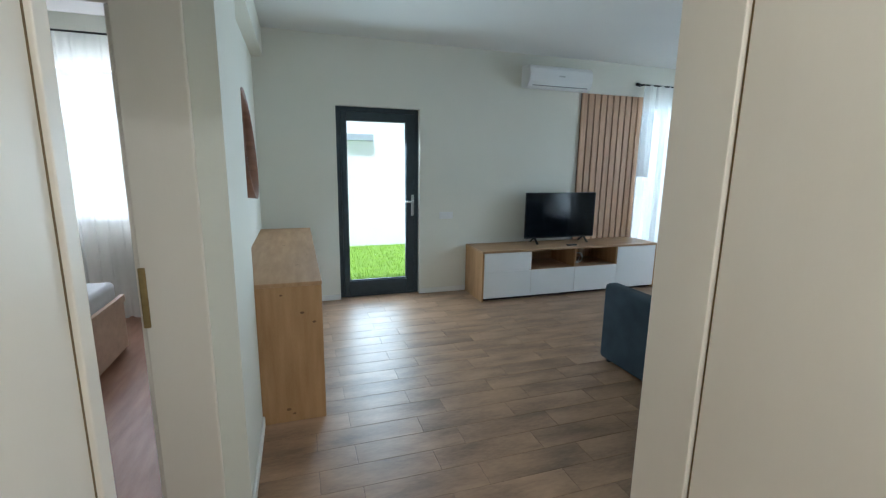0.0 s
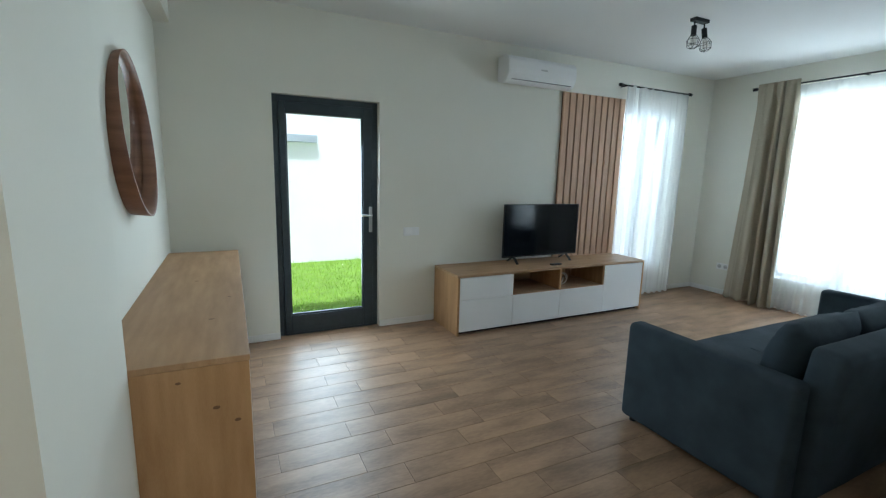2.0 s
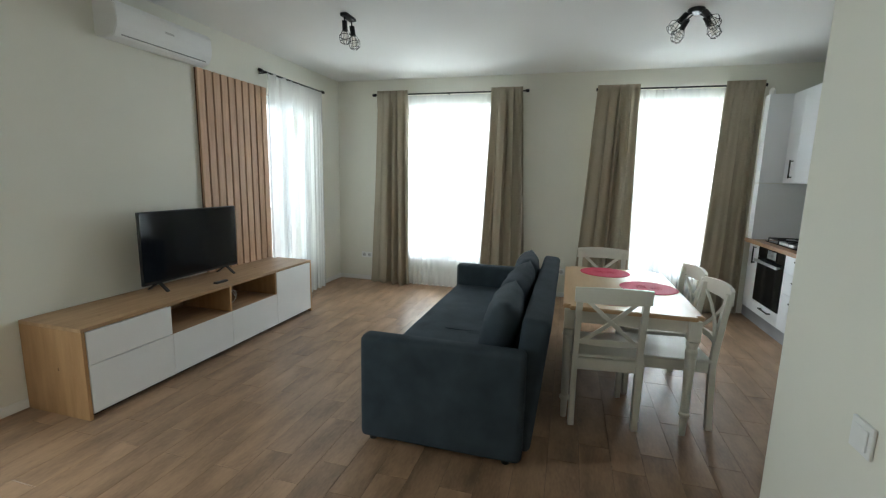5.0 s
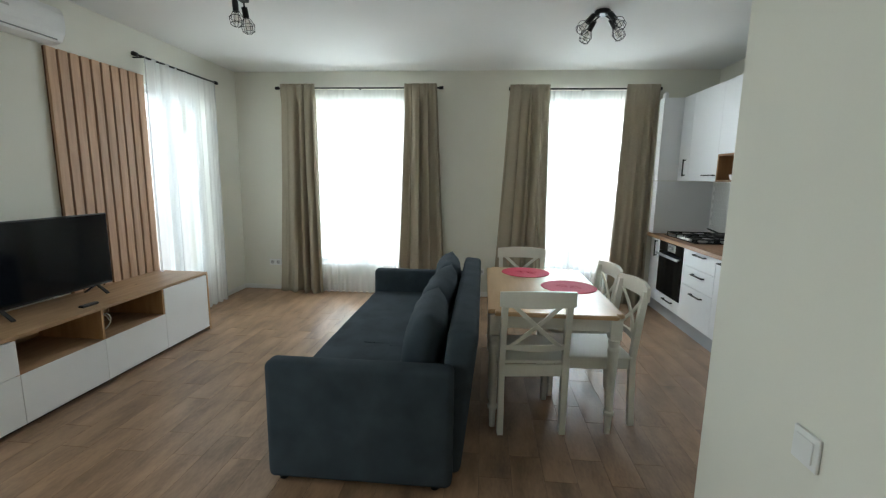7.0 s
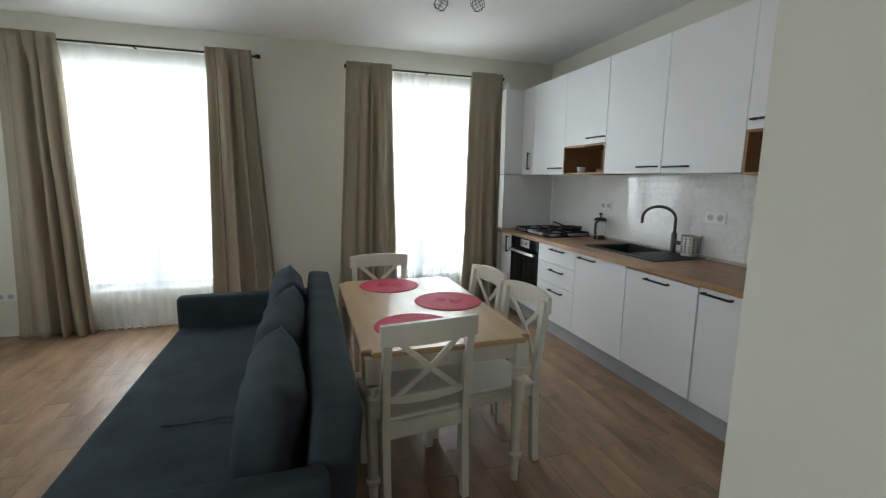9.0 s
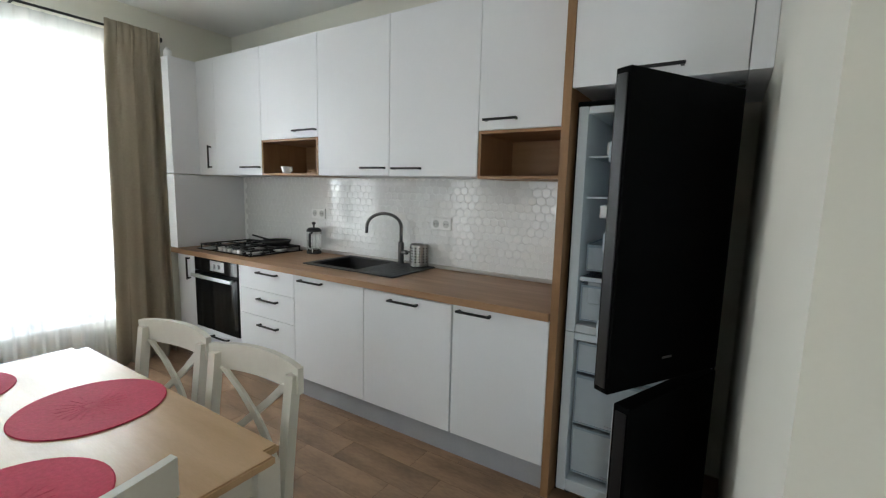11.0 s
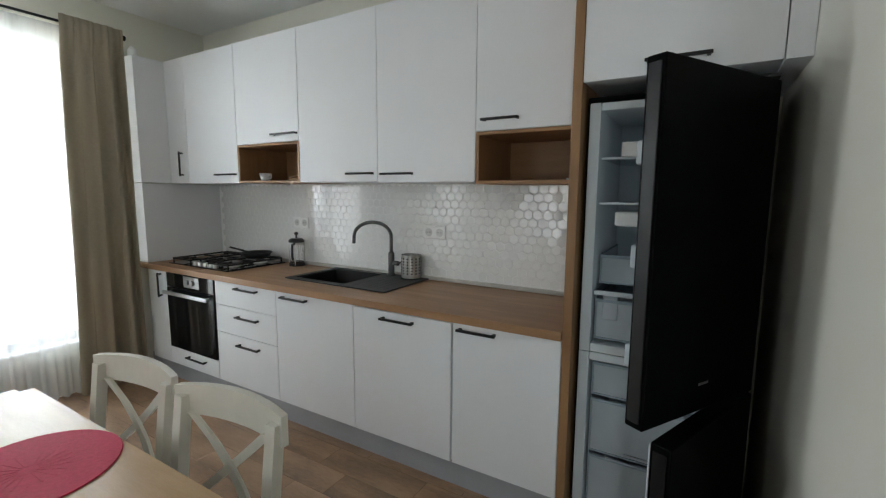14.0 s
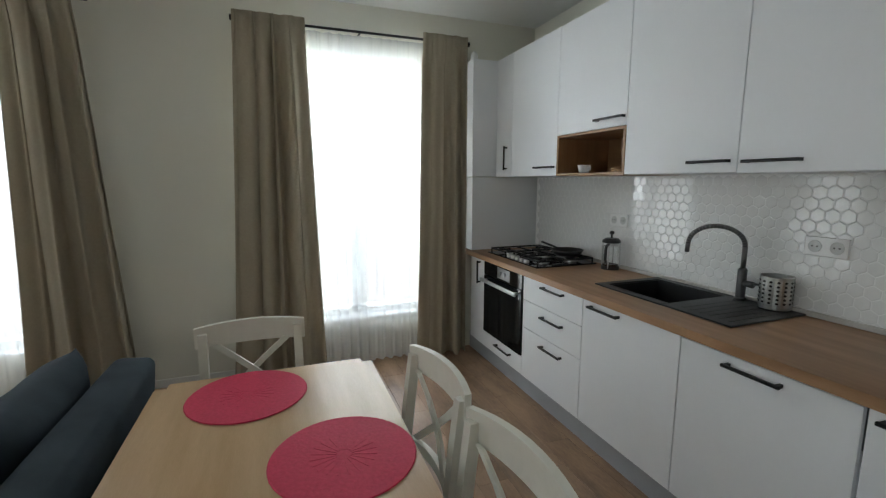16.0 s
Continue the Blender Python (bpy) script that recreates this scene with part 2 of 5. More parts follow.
def mesh_of(name, bm, material, smooth=False):
    me = bpy.data.meshes.new(name)
    bm.normal_update()
    bm.to_mesh(me)
    bm.free()
    me.materials.append(material)
    if smooth:
        for p in me.polygons:
            p.use_smooth = True
    return me


def part(name, bm, material, parent=None, label="", smooth=False):
    """One mesh under a thing or a part; the mesh is given in the room's metres."""
    ob = new(name, mesh_of(name, bm, material, smooth))
    if parent is not None:
        ob.parent = parent
        if parent.type == 'EMPTY':
            ob.matrix_parent_inverse = Matrix.Translation(parent.location).inverted()
    if label:
        ob["label"] = label
    return ob


def box(x0, y0, z0, x1, y1, z1, bevel=0.0, bm=None, seg=2):
    own = bmesh.new()
    bmesh.ops.create_cube(own, size=1.0)
    for v in own.verts:
        v.co = Vector(((x0 + x1) / 2 + v.co.x * (x1 - x0), (y0 + y1) / 2 + v.co.y * (y1 - y0), (z0 + z1) / 2 + v.co.z * (z1 - z0)))
    if bevel:
        bmesh.ops.bevel(own, geom=own.edges[:], offset=bevel, segments=seg, profile=0.5, affect='EDGES')
    return join(bm, own)


def join(bm, own):
    if bm is None:
        return own
    me = bpy.data.meshes.new("tmp")
    own.to_mesh(me)
    own.free()
    bm.from_mesh(me)
    bpy.data.meshes.remove(me)
    return bm


def rod(a, b, r, bm=None, seg=12, r2=None):
    own = bmesh.new()
    a, b = Vector(a), Vector(b)
    d = b - a
    bmesh.ops.create_cone(own, cap_ends=True, segments=seg, radius1=r, radius2=r if r2 is None else r2, depth=d.length)
    bmesh.ops.transform(own, matrix=Matrix.Translation((a + b) / 2) @ d.to_track_quat('Z', 'Y').to_matrix().to_4x4(), verts=own.verts)
    return join(bm, own)


def lathe(profile, center, seg=20, bm=None):
    """A turned body: profile of (radius, height) pairs round an upright axis."""
    own = bmesh.new()
    rings = []
    for r, h in profile:
        rings.append([own.verts.new((center[0] + r * math.cos(2 * math.pi * k / seg), center[1] + r * math.sin(2 * math.pi * k / seg), center[2] + h)) for k in range(seg)])
    for a, b in zip(rings, rings[1:]):
        for k in range(seg):
            own.faces.new((a[k], a[(k + 1) % seg], b[(k + 1) % seg], b[k]))
    own.faces.new(rings[0][::-1])
    own.faces.new(rings[-1])
    return join(bm, own)


def tube(points, r, seg=8, bm=None):
    for a, b in zip(points, points[1:]):
        bm = rod(a, b, r, bm, seg)
    return bm


def sweep(points, w, d):
    """One board bent along points, w wide across x and d deep along y."""
    bm = bmesh.new()
    rings = [[bm.verts.new((x + sx * w / 2, y + sy * d / 2, z)) for sx, sy in ((-1, -1), (1, -1), (1, 1), (-1, 1))] for x, y, z in points]
    for a, b in zip(rings, rings[1:]):
        for k in range(4):
            bm.faces.new((a[k], a[(k + 1) % 4], b[(k + 1) % 4], b[k]))
    bm.faces.new(rings[0][::-1])
    bm.faces.new(rings[-1])
    bmesh.ops.bevel(bm, geom=[e for e in bm.edges if len(e.link_faces) == 2 and e.calc_face_angle() > 0.8], offset=0.004, segments=2, affect='EDGES')
    return bm


def bar(a, b, w, d, up=(0, 1, 0), bevel=0.004, bm=None):
    """A straight board from a to b, w wide across and d thick along 'up'."""
    a, b = Vector(a), Vector(b)
    z = (b - a).normalized()
    y = Vector(up)
    y = (y - z * y.dot(z)).normalized()
    x = y.cross(z)
    own = box(-w / 2, -d / 2, 0, w / 2, d / 2, (b - a).length, bevel, seg=1)
    m = Matrix((x, y, z)).transposed().to_4x4()
    m.translation = a
    bmesh.ops.transform(own, matrix=m, verts=own.verts)
    return join(bm, own)


def setting(name, bm, material, label, category):
    return tagged(part(name, bm, material), label, category, kind="structure")


def wall_along_x(name, y0, y1, x0, x1, holes, material=WALL, top=CEIL, label="plain off-white painted wall"):
    """A wall from x0 to x1 with openings (x0, x1, z0, z1) through it."""
    bm, at = None, x0
    for a, b, lo, hi in sorted(holes):
        bm = box(at, y0, 0, a, y1, top, bm=bm)
        if lo > 0:
            bm = box(a, y0, 0, b, y1, lo, bm=bm)
        if hi < top:
            bm = box(a, y0, hi, b, y1, top, bm=bm)
        at = b
    bm = box(at, y0, 0, x1, y1, top, bm=bm)
    return setting(name, bm, material, label, "wall")


def wall_along_y(name, x0, x1, y0, y1, holes, material=WALL, top=CEIL, label="plain off-white painted wall"):
    bm, at = None, y0
    for a, b, lo, hi in sorted(holes):
        bm = box(x0, at, 0, x1, a, top, bm=bm)
        if lo > 0:
            bm = box(x0, a, 0, x1, b, lo, bm=bm)
        if hi < top:
            bm = box(x0, a, hi, x1, b, top, bm=bm)
        at = b
    bm = box(x0, at, 0, x1, y1, top, bm=bm)
    return setting(name, bm, material, label, "wall")


# ---- structure ----
DX0, DX1, DTOP = 1.572, 2.487, 2.113
NORTH = wall_along_x("wall_north", TVY, TVY + 0.28, -2.4, WX + 0.28, [(DX0, DX1, 0, DTOP), (5.49, 6.42, 0.35, 2.36), (-1.25, -0.2, 0.95, 2.4)])
EAST = wall_along_y("wall_east", WX, WX + 0.28, 0.44, TVY, [(*W1, 0.36, 2.43), (*W2, 0.36, 2.43)])
wall_along_x("wall_south_kitchen", 0.44, KY, -2.4, WX, [])
wall_along_y("wall_bedroom_side", NX - 0.14, NX, BY + 0.14, TVY, [])
setting("wall_pillar", box(NX, BY + 0.14, 0, LX, 4.188, CEIL), WALL, "plain off-white painted wall pillar", "wall")
wall_along_x("wall_bedroom_door", BY, BY + 0.14, -2.4, LX, [(-0.28, 0.615, 0, 2.06)])
wall_along_y("wall_bedroom_west", -2.54, -2.4, 0.44, TVY + 0.28, [])
wall_along_y("wall_hall_west", 0.61, 0.755, KY, HY, [])
wall_along_x("wall_hall_recess", HY - 0.145, HY, -2.4, 0.61, [])
PY, PX = 2.605, 2.97
setting("wall_partition", box(2.12, KY, 0, PX, PY, CEIL), WALL, "plain off-white painted partition wall", "wall")
setting("wall_lintel", box(0.755, HY - 0.145, 2.1, 2.12, HY, CEIL), WALL, "plain off-white wall above the passage", "wall")
setting("beam", box(NX, 4.188, 2.53, 0.89, TVY, CEIL), WALL, "boxed-in off-white ceiling beam along the wall", "beam")
setting("ceiling", box(-2.4, 0.44, CEIL, WX, TVY, CEIL + 0.2), CEILM, "matt white painted ceiling", "ceiling")
setting("subfloor", box(0.702, 0.44, -0.12, WX + 0.28, TVY + 0.28, -0.0016), GROUT, "dark grout bed under the tiles", "floor")
setting("floor_bedroom", box(-2.54, 0.44, -0.12, 0.70, TVY + 0.28, -0.002), LAMIN, "red-brown laminate bedroom floor", "floor")


def skirting(name, x0, y0, x1, y1):
    setting(name, box(x0, y0, 0.0, x1, y1, 0.062, 0.003, seg=1), BASEB, "low off-white baseboard along the wall", "baseboard")


skirting("baseboard", NX + 0.012, TVY - 0.012, DX0, TVY)
skirting("baseboard", DX1, TVY - 0.012, WX, TVY)
skirting("baseboard", WX - 0.012, 1.36, WX, TVY - 0.012)
skirting("baseboard", LX, BY, LX + 0.012, 4.188)
skirting("baseboard", 2.12, PY, PX, PY + 0.012)
skirting("baseboard", PX, 1.36, PX + 0.012, PY + 0.012)

# passage frame and bedroom door frame
setting("trim", box(0.7555, HY - 0.05, 0, 0.776, HY, 2.1, 0.003), DOORF, "cream laminate door lining", "door frame")
setting("trim", box(0.66, HY + 0.001, 0, 0.774, HY + 0.008, 2.1, 0.003), DOORF, "cream laminate door casing", "door frame")
setting("trim", box(0.7555, HY - 0.0555, 0, 0.766, HY - 0.0505, 2.1), GASKET, "brown rubber door gasket", "gasket")
setting("trim", box(0.7555, 1.2, 0, 0.766, HY - 0.056, 2.1, 0.003), DOORF, "cream laminate door casing", "door frame")
setting("trim", box(2.088, 2.425, 0, 2.119, 2.603, 2.1, 0.003), DOORF, "cream laminate door lining", "door frame")
setting("trim", box(2.104, 2.417, 0, 2.119, 2.4245, 2.1), GASKET, "brown rubber door gasket", "gasket")
setting("trim", box(2.098, 1.2, 0, 2.119, 2.4165, 2.1, 0.003), DOORF, "cream laminate door casing", "door frame")


def bedroom_frame():
    f = thing("door_frame", (0.2, BY + 0.07, 0), "cream laminate bedroom door frame without its leaf in view", "door frame", kind="structure")
    part("jamb", box(0.575, BY - 0.01, 0, 0.614, BY + 0.15, 2.02, 0.003), DOORF, f)
    part("jamb", box(-0.279, BY - 0.01, 0, -0.24, BY + 0.15, 2.02, 0.003), DOORF, f)
    part("head", box(-0.279, BY - 0.01, 2.021, 0.614, BY + 0.15, 2.059, 0.003), DOORF, f)
    c = part("casing", box(0.59, BY - 0.025, 0, 0.806, BY - 0.001, 2.13, 0.006), DOORF, f)
    part("casing", box(-0.36, BY - 0.025, 0, -0.25, BY - 0.001, 2.13, 0.006), DOORF, f)
    part("strike_plate", box(0.588, BY - 0.032, 0.897, 0.612, BY - 0.026, 1.128, 0.004), BRASS, f, "aged brass strike plate")


bedroom_frame()


# ---- windows and garden door ----
def window(name, axis, wall, a0, a1, z0, z1, label, inward):
    """A two-part window in the opening; axis is the direction that it runs along."""
    w = thing(name, (wall + 0.12, (a0 + a1) / 2, z0) if axis == 'y' else ((a0 + a1) / 2, wall + 0.12, z0), label, "window", kind="structure")

    def b(u0, u1, d0, d1, lo, hi, bev=0.006):
        return box(wall + d0, u0, lo, wall + d1, u1, hi, bev, seg=1) if axis == 'y' else box(u0, wall + d0, lo, u1, wall + d1, hi, bev, seg=1)
    mid = (a0 + a1) / 2
    fr = b(a0 + 0.001, a0 + 0.07, 0.08, 0.16, z0 + 0.001, z1 - 0.001)
    join(fr, b(a1 - 0.07, a1 - 0.001, 0.08, 0.16, z0 + 0.001, z1 - 0.001))
    join(fr, b(a0 + 0.07, a1 - 0.07, 0.08, 0.16, z0 + 0.001, z0 + 0.08))
    join(fr, b(a0 + 0.07, a1 - 0.07, 0.08, 0.16, z1 - 0.08, z1 - 0.001))
    join(fr, b(mid - 0.06, mid + 0.06, 0.078, 0.162, z0 + 0.08, z1 - 0.08))
    part("window_frame", fr, UPVC, w)
    for u0, u1 in ((a0 + 0.07, mid - 0.06), (mid + 0.06, a1 - 0.07)):
        p = part("pane", b(u0, u1, 0.115, 0.123, z0 + 0.08, z1 - 0.08, 0), GLASS, w)
        p.visible_shadow = False
    part("window_sill", b(a0 + 0.001, a1 - 0.001, -0.02, 0.079, z0 + 0.001, z0 + 0.02), UPVC, w)


window("window_1", 'y', WX, *W1, 0.36, 2.43, "tall white two-part window behind sheer curtains", -1)
window("window_2", 'y', WX, *W2, 0.36, 2.43, "tall white two-part window behind sheer curtains", -1)
window("window_3", 'x', TVY, 5.49, 6.42, 0.35, 2.36, "narrow white window beside the slat panel", -1)
window("window_4", 'x', TVY, -1.25, -0.2, 0.95, 2.4, "white bedroom window behind a sheer curtain", -1)


def garden_door():
    d = thing("door_1", (2.05, TVY + 0.05, 0), "closed anthracite glazed garden door in a white wall", "door", kind="structure")
    y0, y1 = TVY + 0.065, TVY + 0.13
    fr = box(DX0 + 0.001, y0, 0, DX0 + 0.05, y1, DTOP - 0.001, 0.004)
    box(DX1 - 0.05, y0, 0, DX1 - 0.001, y1, DTOP - 0.001, 0.004, fr)
    box(DX0 + 0.05, y0, DTOP - 0.05, DX1 - 0.05, y1, DTOP - 0.001, 0.004, fr)
    part("door_frame", fr, ANTHR, d)
    lx0, lx1, lz0, lz1 = DX0 + 0.052, DX1 - 0.052, 0.02, DTOP - 0.052
    gx0, gx1, gz0, gz1 = 1.678, 2.348, 0.185, 1.967
    lf = box(lx0, y0 - 0.012, lz0, gx0, y1, lz1, 0.006)
    box(gx1, y0 - 0.012, lz0, lx1, y1, lz1, 0.006, lf)
    box(gx0, y0 - 0.012, lz0, gx1, y1, gz0, 0.006, lf)
    box(gx0, y0 - 0.012, gz1, gx1, y1, lz1, 0.006, lf)
    leaf = part("door_leaf", lf, ANTHR, d)
    p = part("pane", box(gx0, y0 + 0.03, gz0, gx1, y0 + 0.038, gz1), GLASS, leaf)
    p.visible_shadow = False
    bead = box(gx0, y0 + 0.0, gz0, gx0 + 0.012, y0 + 0.03, gz1, 0.003)
    box(gx1 - 0.012, y0, gz0, gx1, y0 + 0.03, gz1, 0.003, bead)
    box(gx0 + 0.012, y0, gz0, gx1 - 0.012, y0 + 0.03, gz0 + 0.014, 0.003, bead)
    part("glazing_bead", bead, ANTHR, leaf)
    h = box(2.399, y0 - 0.024, 0.93, 2.431, y0 - 0.012, 1.17, 0.005)
    rod((2.415, y0 - 0.02, 1.09), (2.415, y0 - 0.06, 1.09), 0.011, h)
    rod((2.4155, y0 - 0.058, 1.09), (2.31, y0 - 0.058, 1.09), 0.010, h)
    part("handle", h, STEEL, d, "satin steel lever handle on a long plate", True)
    part("lock", rod((2.415, y0 - 0.023, 0.98), (2.415, y0 - 0.036, 0.98), 0.011), STEEL, d)
    part("threshold", box(lx0, y0 - 0.005, 0.0, lx1, y1, 0.018), ANTHR, d)


garden_door()


# ---- curtains ----
def curtain(axis, along0, along1, base, z0, z1, folds, depth, pocket=0.0, seed=0, bottom=None):
    """A hanging cloth with uneven folds: runs from along0 to along1 on its rod, and to 'bottom' at the hem."""
    rnd = random.Random(seed)
    ph = [rnd.uniform(0, 6.28) for _ in range(4)]
    b0, b1 = bottom or (along0, along1)
    bm = bmesh.new()
    nu, nv = folds * 18, 44
    rows = []
    for j in range(nv + 1):
        v = j / nv
        row = []
        for i in range(nu + 1):
            u = i / nu
            top = along0 + (along1 - along0) * u
            low = b0 + (b1 - b0) * u
            k = v ** 0.8
            s = low * (1 - k) + top * k
            amp = depth * (0.55 + 0.45 * math.sin(3.1 * u + ph[0])) * (1 - 0.35 * v)
            wob = math.sin(2 * math.pi * folds * (u + 0.10 * math.sin(5 * u + ph[1]) + 0.035 * math.sin(11 * u + ph[0])) + ph[2] + 0.7 * math.sin(2.4 * v + ph[3] + 2.0 * u))
            d = amp * (wob + 0.25 * math.sin(4 * math.pi * folds * u + ph[3]))
            if pocket:
                # the top is gathered flat over the front of the rod
                g = min(max((v - 0.90) / 0.07, 0), 1)
                g = g * g * (3 - 2 * g)
                d = d * (1 - 0.72 * g) - pocket * g + 0.004 * g * math.sin(6.6 * math.pi * folds * u + ph[0])
                d += 0.006 * math.sin(9 * v + 7 * u + ph[1]) * math.sin(17 * u + 4 * v + ph[2]) * (1 - g)
            s += 0.25 * depth * math.cos(2 * math.pi * folds * u + ph[1])
            z = z0 + (z1 - z0) * v + (0.012 * math.sin(2 * math.pi * folds * u) if j == 0 else 0)
            row.append(bm.verts.new((base + d, s, z) if axis == 'y' else (s, base + d, z)))
        rows.append(row)
    for a, b in zip(rows, rows[1:]):
        for i in range(nu):
            bm.faces.new((a[i], a[i + 1], b[i + 1], b[i]))
    return bm


def drape(axis, a0, a1, base, z0, z1, folds, depth, seed, bottom=None):
    c = part("curtain", curtain(axis, a0, a1, base, z0, z1, folds, depth, 0.026, seed, bottom), CURT, smooth=True)
    sol = c.modifiers.new("thickness", 'SOLIDIFY')
    sol.thickness = 0.004
    return tagged(c, "beige linen curtain hanging in soft folds to the floor", "curtain", "beige window curtains")


def sheer(axis, a0, a1, base, z0, z1, folds, depth, seed, label="sheer white voile curtain in front of the window"):
    c = part("sheer_curtain", curtain(axis, a0, a1, base, z0, z1, folds, depth, seed=seed), SHEER, smooth=True)
    return tagged(c, label, "sheer curtain", "sheer curtains")


def curtain_rod(axis, a0, a1, base, z, wall):
    p = (lambda s, d=0.0, h=0.0: (base + d, s, z + h)) if axis == 'y' else (lambda s, d=0.0, h=0.0: (s, base + d, z + h))
    r = thing("curtain_rod", p((a0 + a1) / 2), "thin black metal curtain rod with end caps on brackets", "curtain rod", "curtain rods")
    part("pole", rod(p(a0), p(a1), 0.009), BLACK, r, smooth=True)
    for e, s in ((a0, -1), (a1, 1)):
        part("finial", rod(p(e), p(e + s * 0.045), 0.019), BLACK, r, smooth=True)
        part("bracket", rod(p(e - s * 0.09), p(e - s * 0.09, wall - base), 0.007), BLACK, r)
    mid = (a0 + a1) / 2
    part("bracket", rod(p(mid), p(mid, wall - base), 0.007), BLACK, r)


RZ = 2.575
curtain_rod('y', 3.935, 5.92, WX - 0.14, RZ, WX)
curtain_rod('y', 1.43, 3.07, WX - 0.14, RZ - 0.015, WX)
drape('y', 5.455, 5.885, WX - 0.14, 0.015, RZ + 0.045, 4, 0.058, 1, bottom=(5.41, 6.0))
drape('y', 3.95, 4.34, WX - 0.14, 0.015, RZ + 0.045, 4, 0.058, 2, bottom=(3.80, 4.43))
drape('y', 2.655, 3.115, WX - 0.14, 0.015, RZ + 0.03, 4, 0.06, 3, bottom=(2.59, 3.26))
drape('y', 1.40, 1.765, WX - 0.14, 0.015, RZ + 0.03, 4, 0.055, 4, bottom=(1.40, 1.83))
sheer('y', 4.28, 5.55, WX - 0.08, 0.02, RZ - 0.01, 16, 0.018, 5)
sheer('y', 1.70, 2.74, WX - 0.08, 0.02, RZ - 0.025, 14, 0.018, 6)
curtain_rod('x', 5.33, 6.47, TVY - 0.11, 2.545, TVY)
sheer('x', 5.40, 6.47, TVY - 0.11, 0.02, 2.555, 10, 0.035, 7)
curtain_rod('x', -1.5, -0.1, TVY - 0.12, 2.58, TVY)
sheer('x', -1.4, -0.12, TVY - 0.12, 0.03, 2.57, 12, 0.03, 8, "sheer white voile curtain at the bedroom window")

# ---- garden outside ----
setting("ground", box(-60, TVY + 0.281, -0.3, 4.7, 80, -0.14), SOIL, "mown lawn outside the garden door", "ground")
setting("pavement", box(4.7, TVY + 0.281, -0.3, 60, 80, -0.14), PAVE, "pale paving beside the lawn", "pavement")
setting("ground", box(WX + 0.281, -60, -0.3, 60, TVY + 0.28, -0.14), PAVE, "pale open paving beside the house", "ground")


def lawn():
    rnd = random.Random(4)
    vs, fs = [], []
    for _ in range(16000):
        x, y = rnd.uniform(-0.6, 4.6), TVY + 0.3 + 4.2 * rnd.random() ** 1.3
        h, w, a = rnd.uniform(0.035, 0.085), rnd.uniform(0.003, 0.006), rnd.uniform(0, 6.28)
        dx, dy = math.cos(a) * w, math.sin(a) * w
        lx, ly = rnd.uniform(-0.03, 0.03), rnd.uniform(-0.03, 0.03)
        n = len(vs)
        vs += [(x - dx, y - dy, -0.142), (x + dx, y + dy, -0.142), (x + lx, y + ly, -0.142 + h)]
        fs.append((n, n + 1, n + 2))
    me = bpy.data.meshes.new("grass")
    me.from_pydata(vs, [], fs)
    me.materials.append(GRASS)
    tagged(new("grass", me), "short bright green lawn grass", "grass", kind="stuff")


lawn()
# emissive panel added beyond the east windows so they look bright white
SKYGLOW, hnt, hp = shader("glowing_backdrop")
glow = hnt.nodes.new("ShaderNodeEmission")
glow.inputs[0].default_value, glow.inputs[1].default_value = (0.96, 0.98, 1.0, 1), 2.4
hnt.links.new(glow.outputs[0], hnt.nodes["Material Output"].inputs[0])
setting("backdrop", box(20.0, -14, -0.14, 20.1, 22, 12), SKYGLOW, "added glowing pale panel standing in for bright overcast sky outside the windows", "backdrop")
hs = thing("neighbour_house", (0.5, 12.5, -0.14), "white rendered low neighbour building with a grey roof edge", "house")
part("wall", box(-8, 10.6, -0.14, 7.5, 14, 2.9), RENDERW, hs)
part("eave", box(-8, 10.48, 1.95, 2.62, 10.6, 2.08, 0.01), ROOFG, hs, "grey metal roof edge")


# ---- living room furniture ----
def knots(parent, spots, material=KNOT):
    """Small dark knots sunk in a board: (place, normal axis, size)."""
    for (x, y, z), axis, r in spots:
        own = bmesh.new()
        bmesh.ops.create_circle(own, cap_ends=True, segments=10, radius=1.0)
        tilt = {'x': Matrix.Rotation(radians(90), 4, 'Y'), 'y': Matrix.Rotation(radians(90), 4, 'X'), 'z': Matrix.Identity(4)}[axis]
        bmesh.ops.transform(own, matrix=Matrix.Translation((x, y, z)) @ tilt @ Matrix.Diagonal((r, r * 0.6, 1, 1)), verts=own.verts)
        part("knot", own, material, parent)


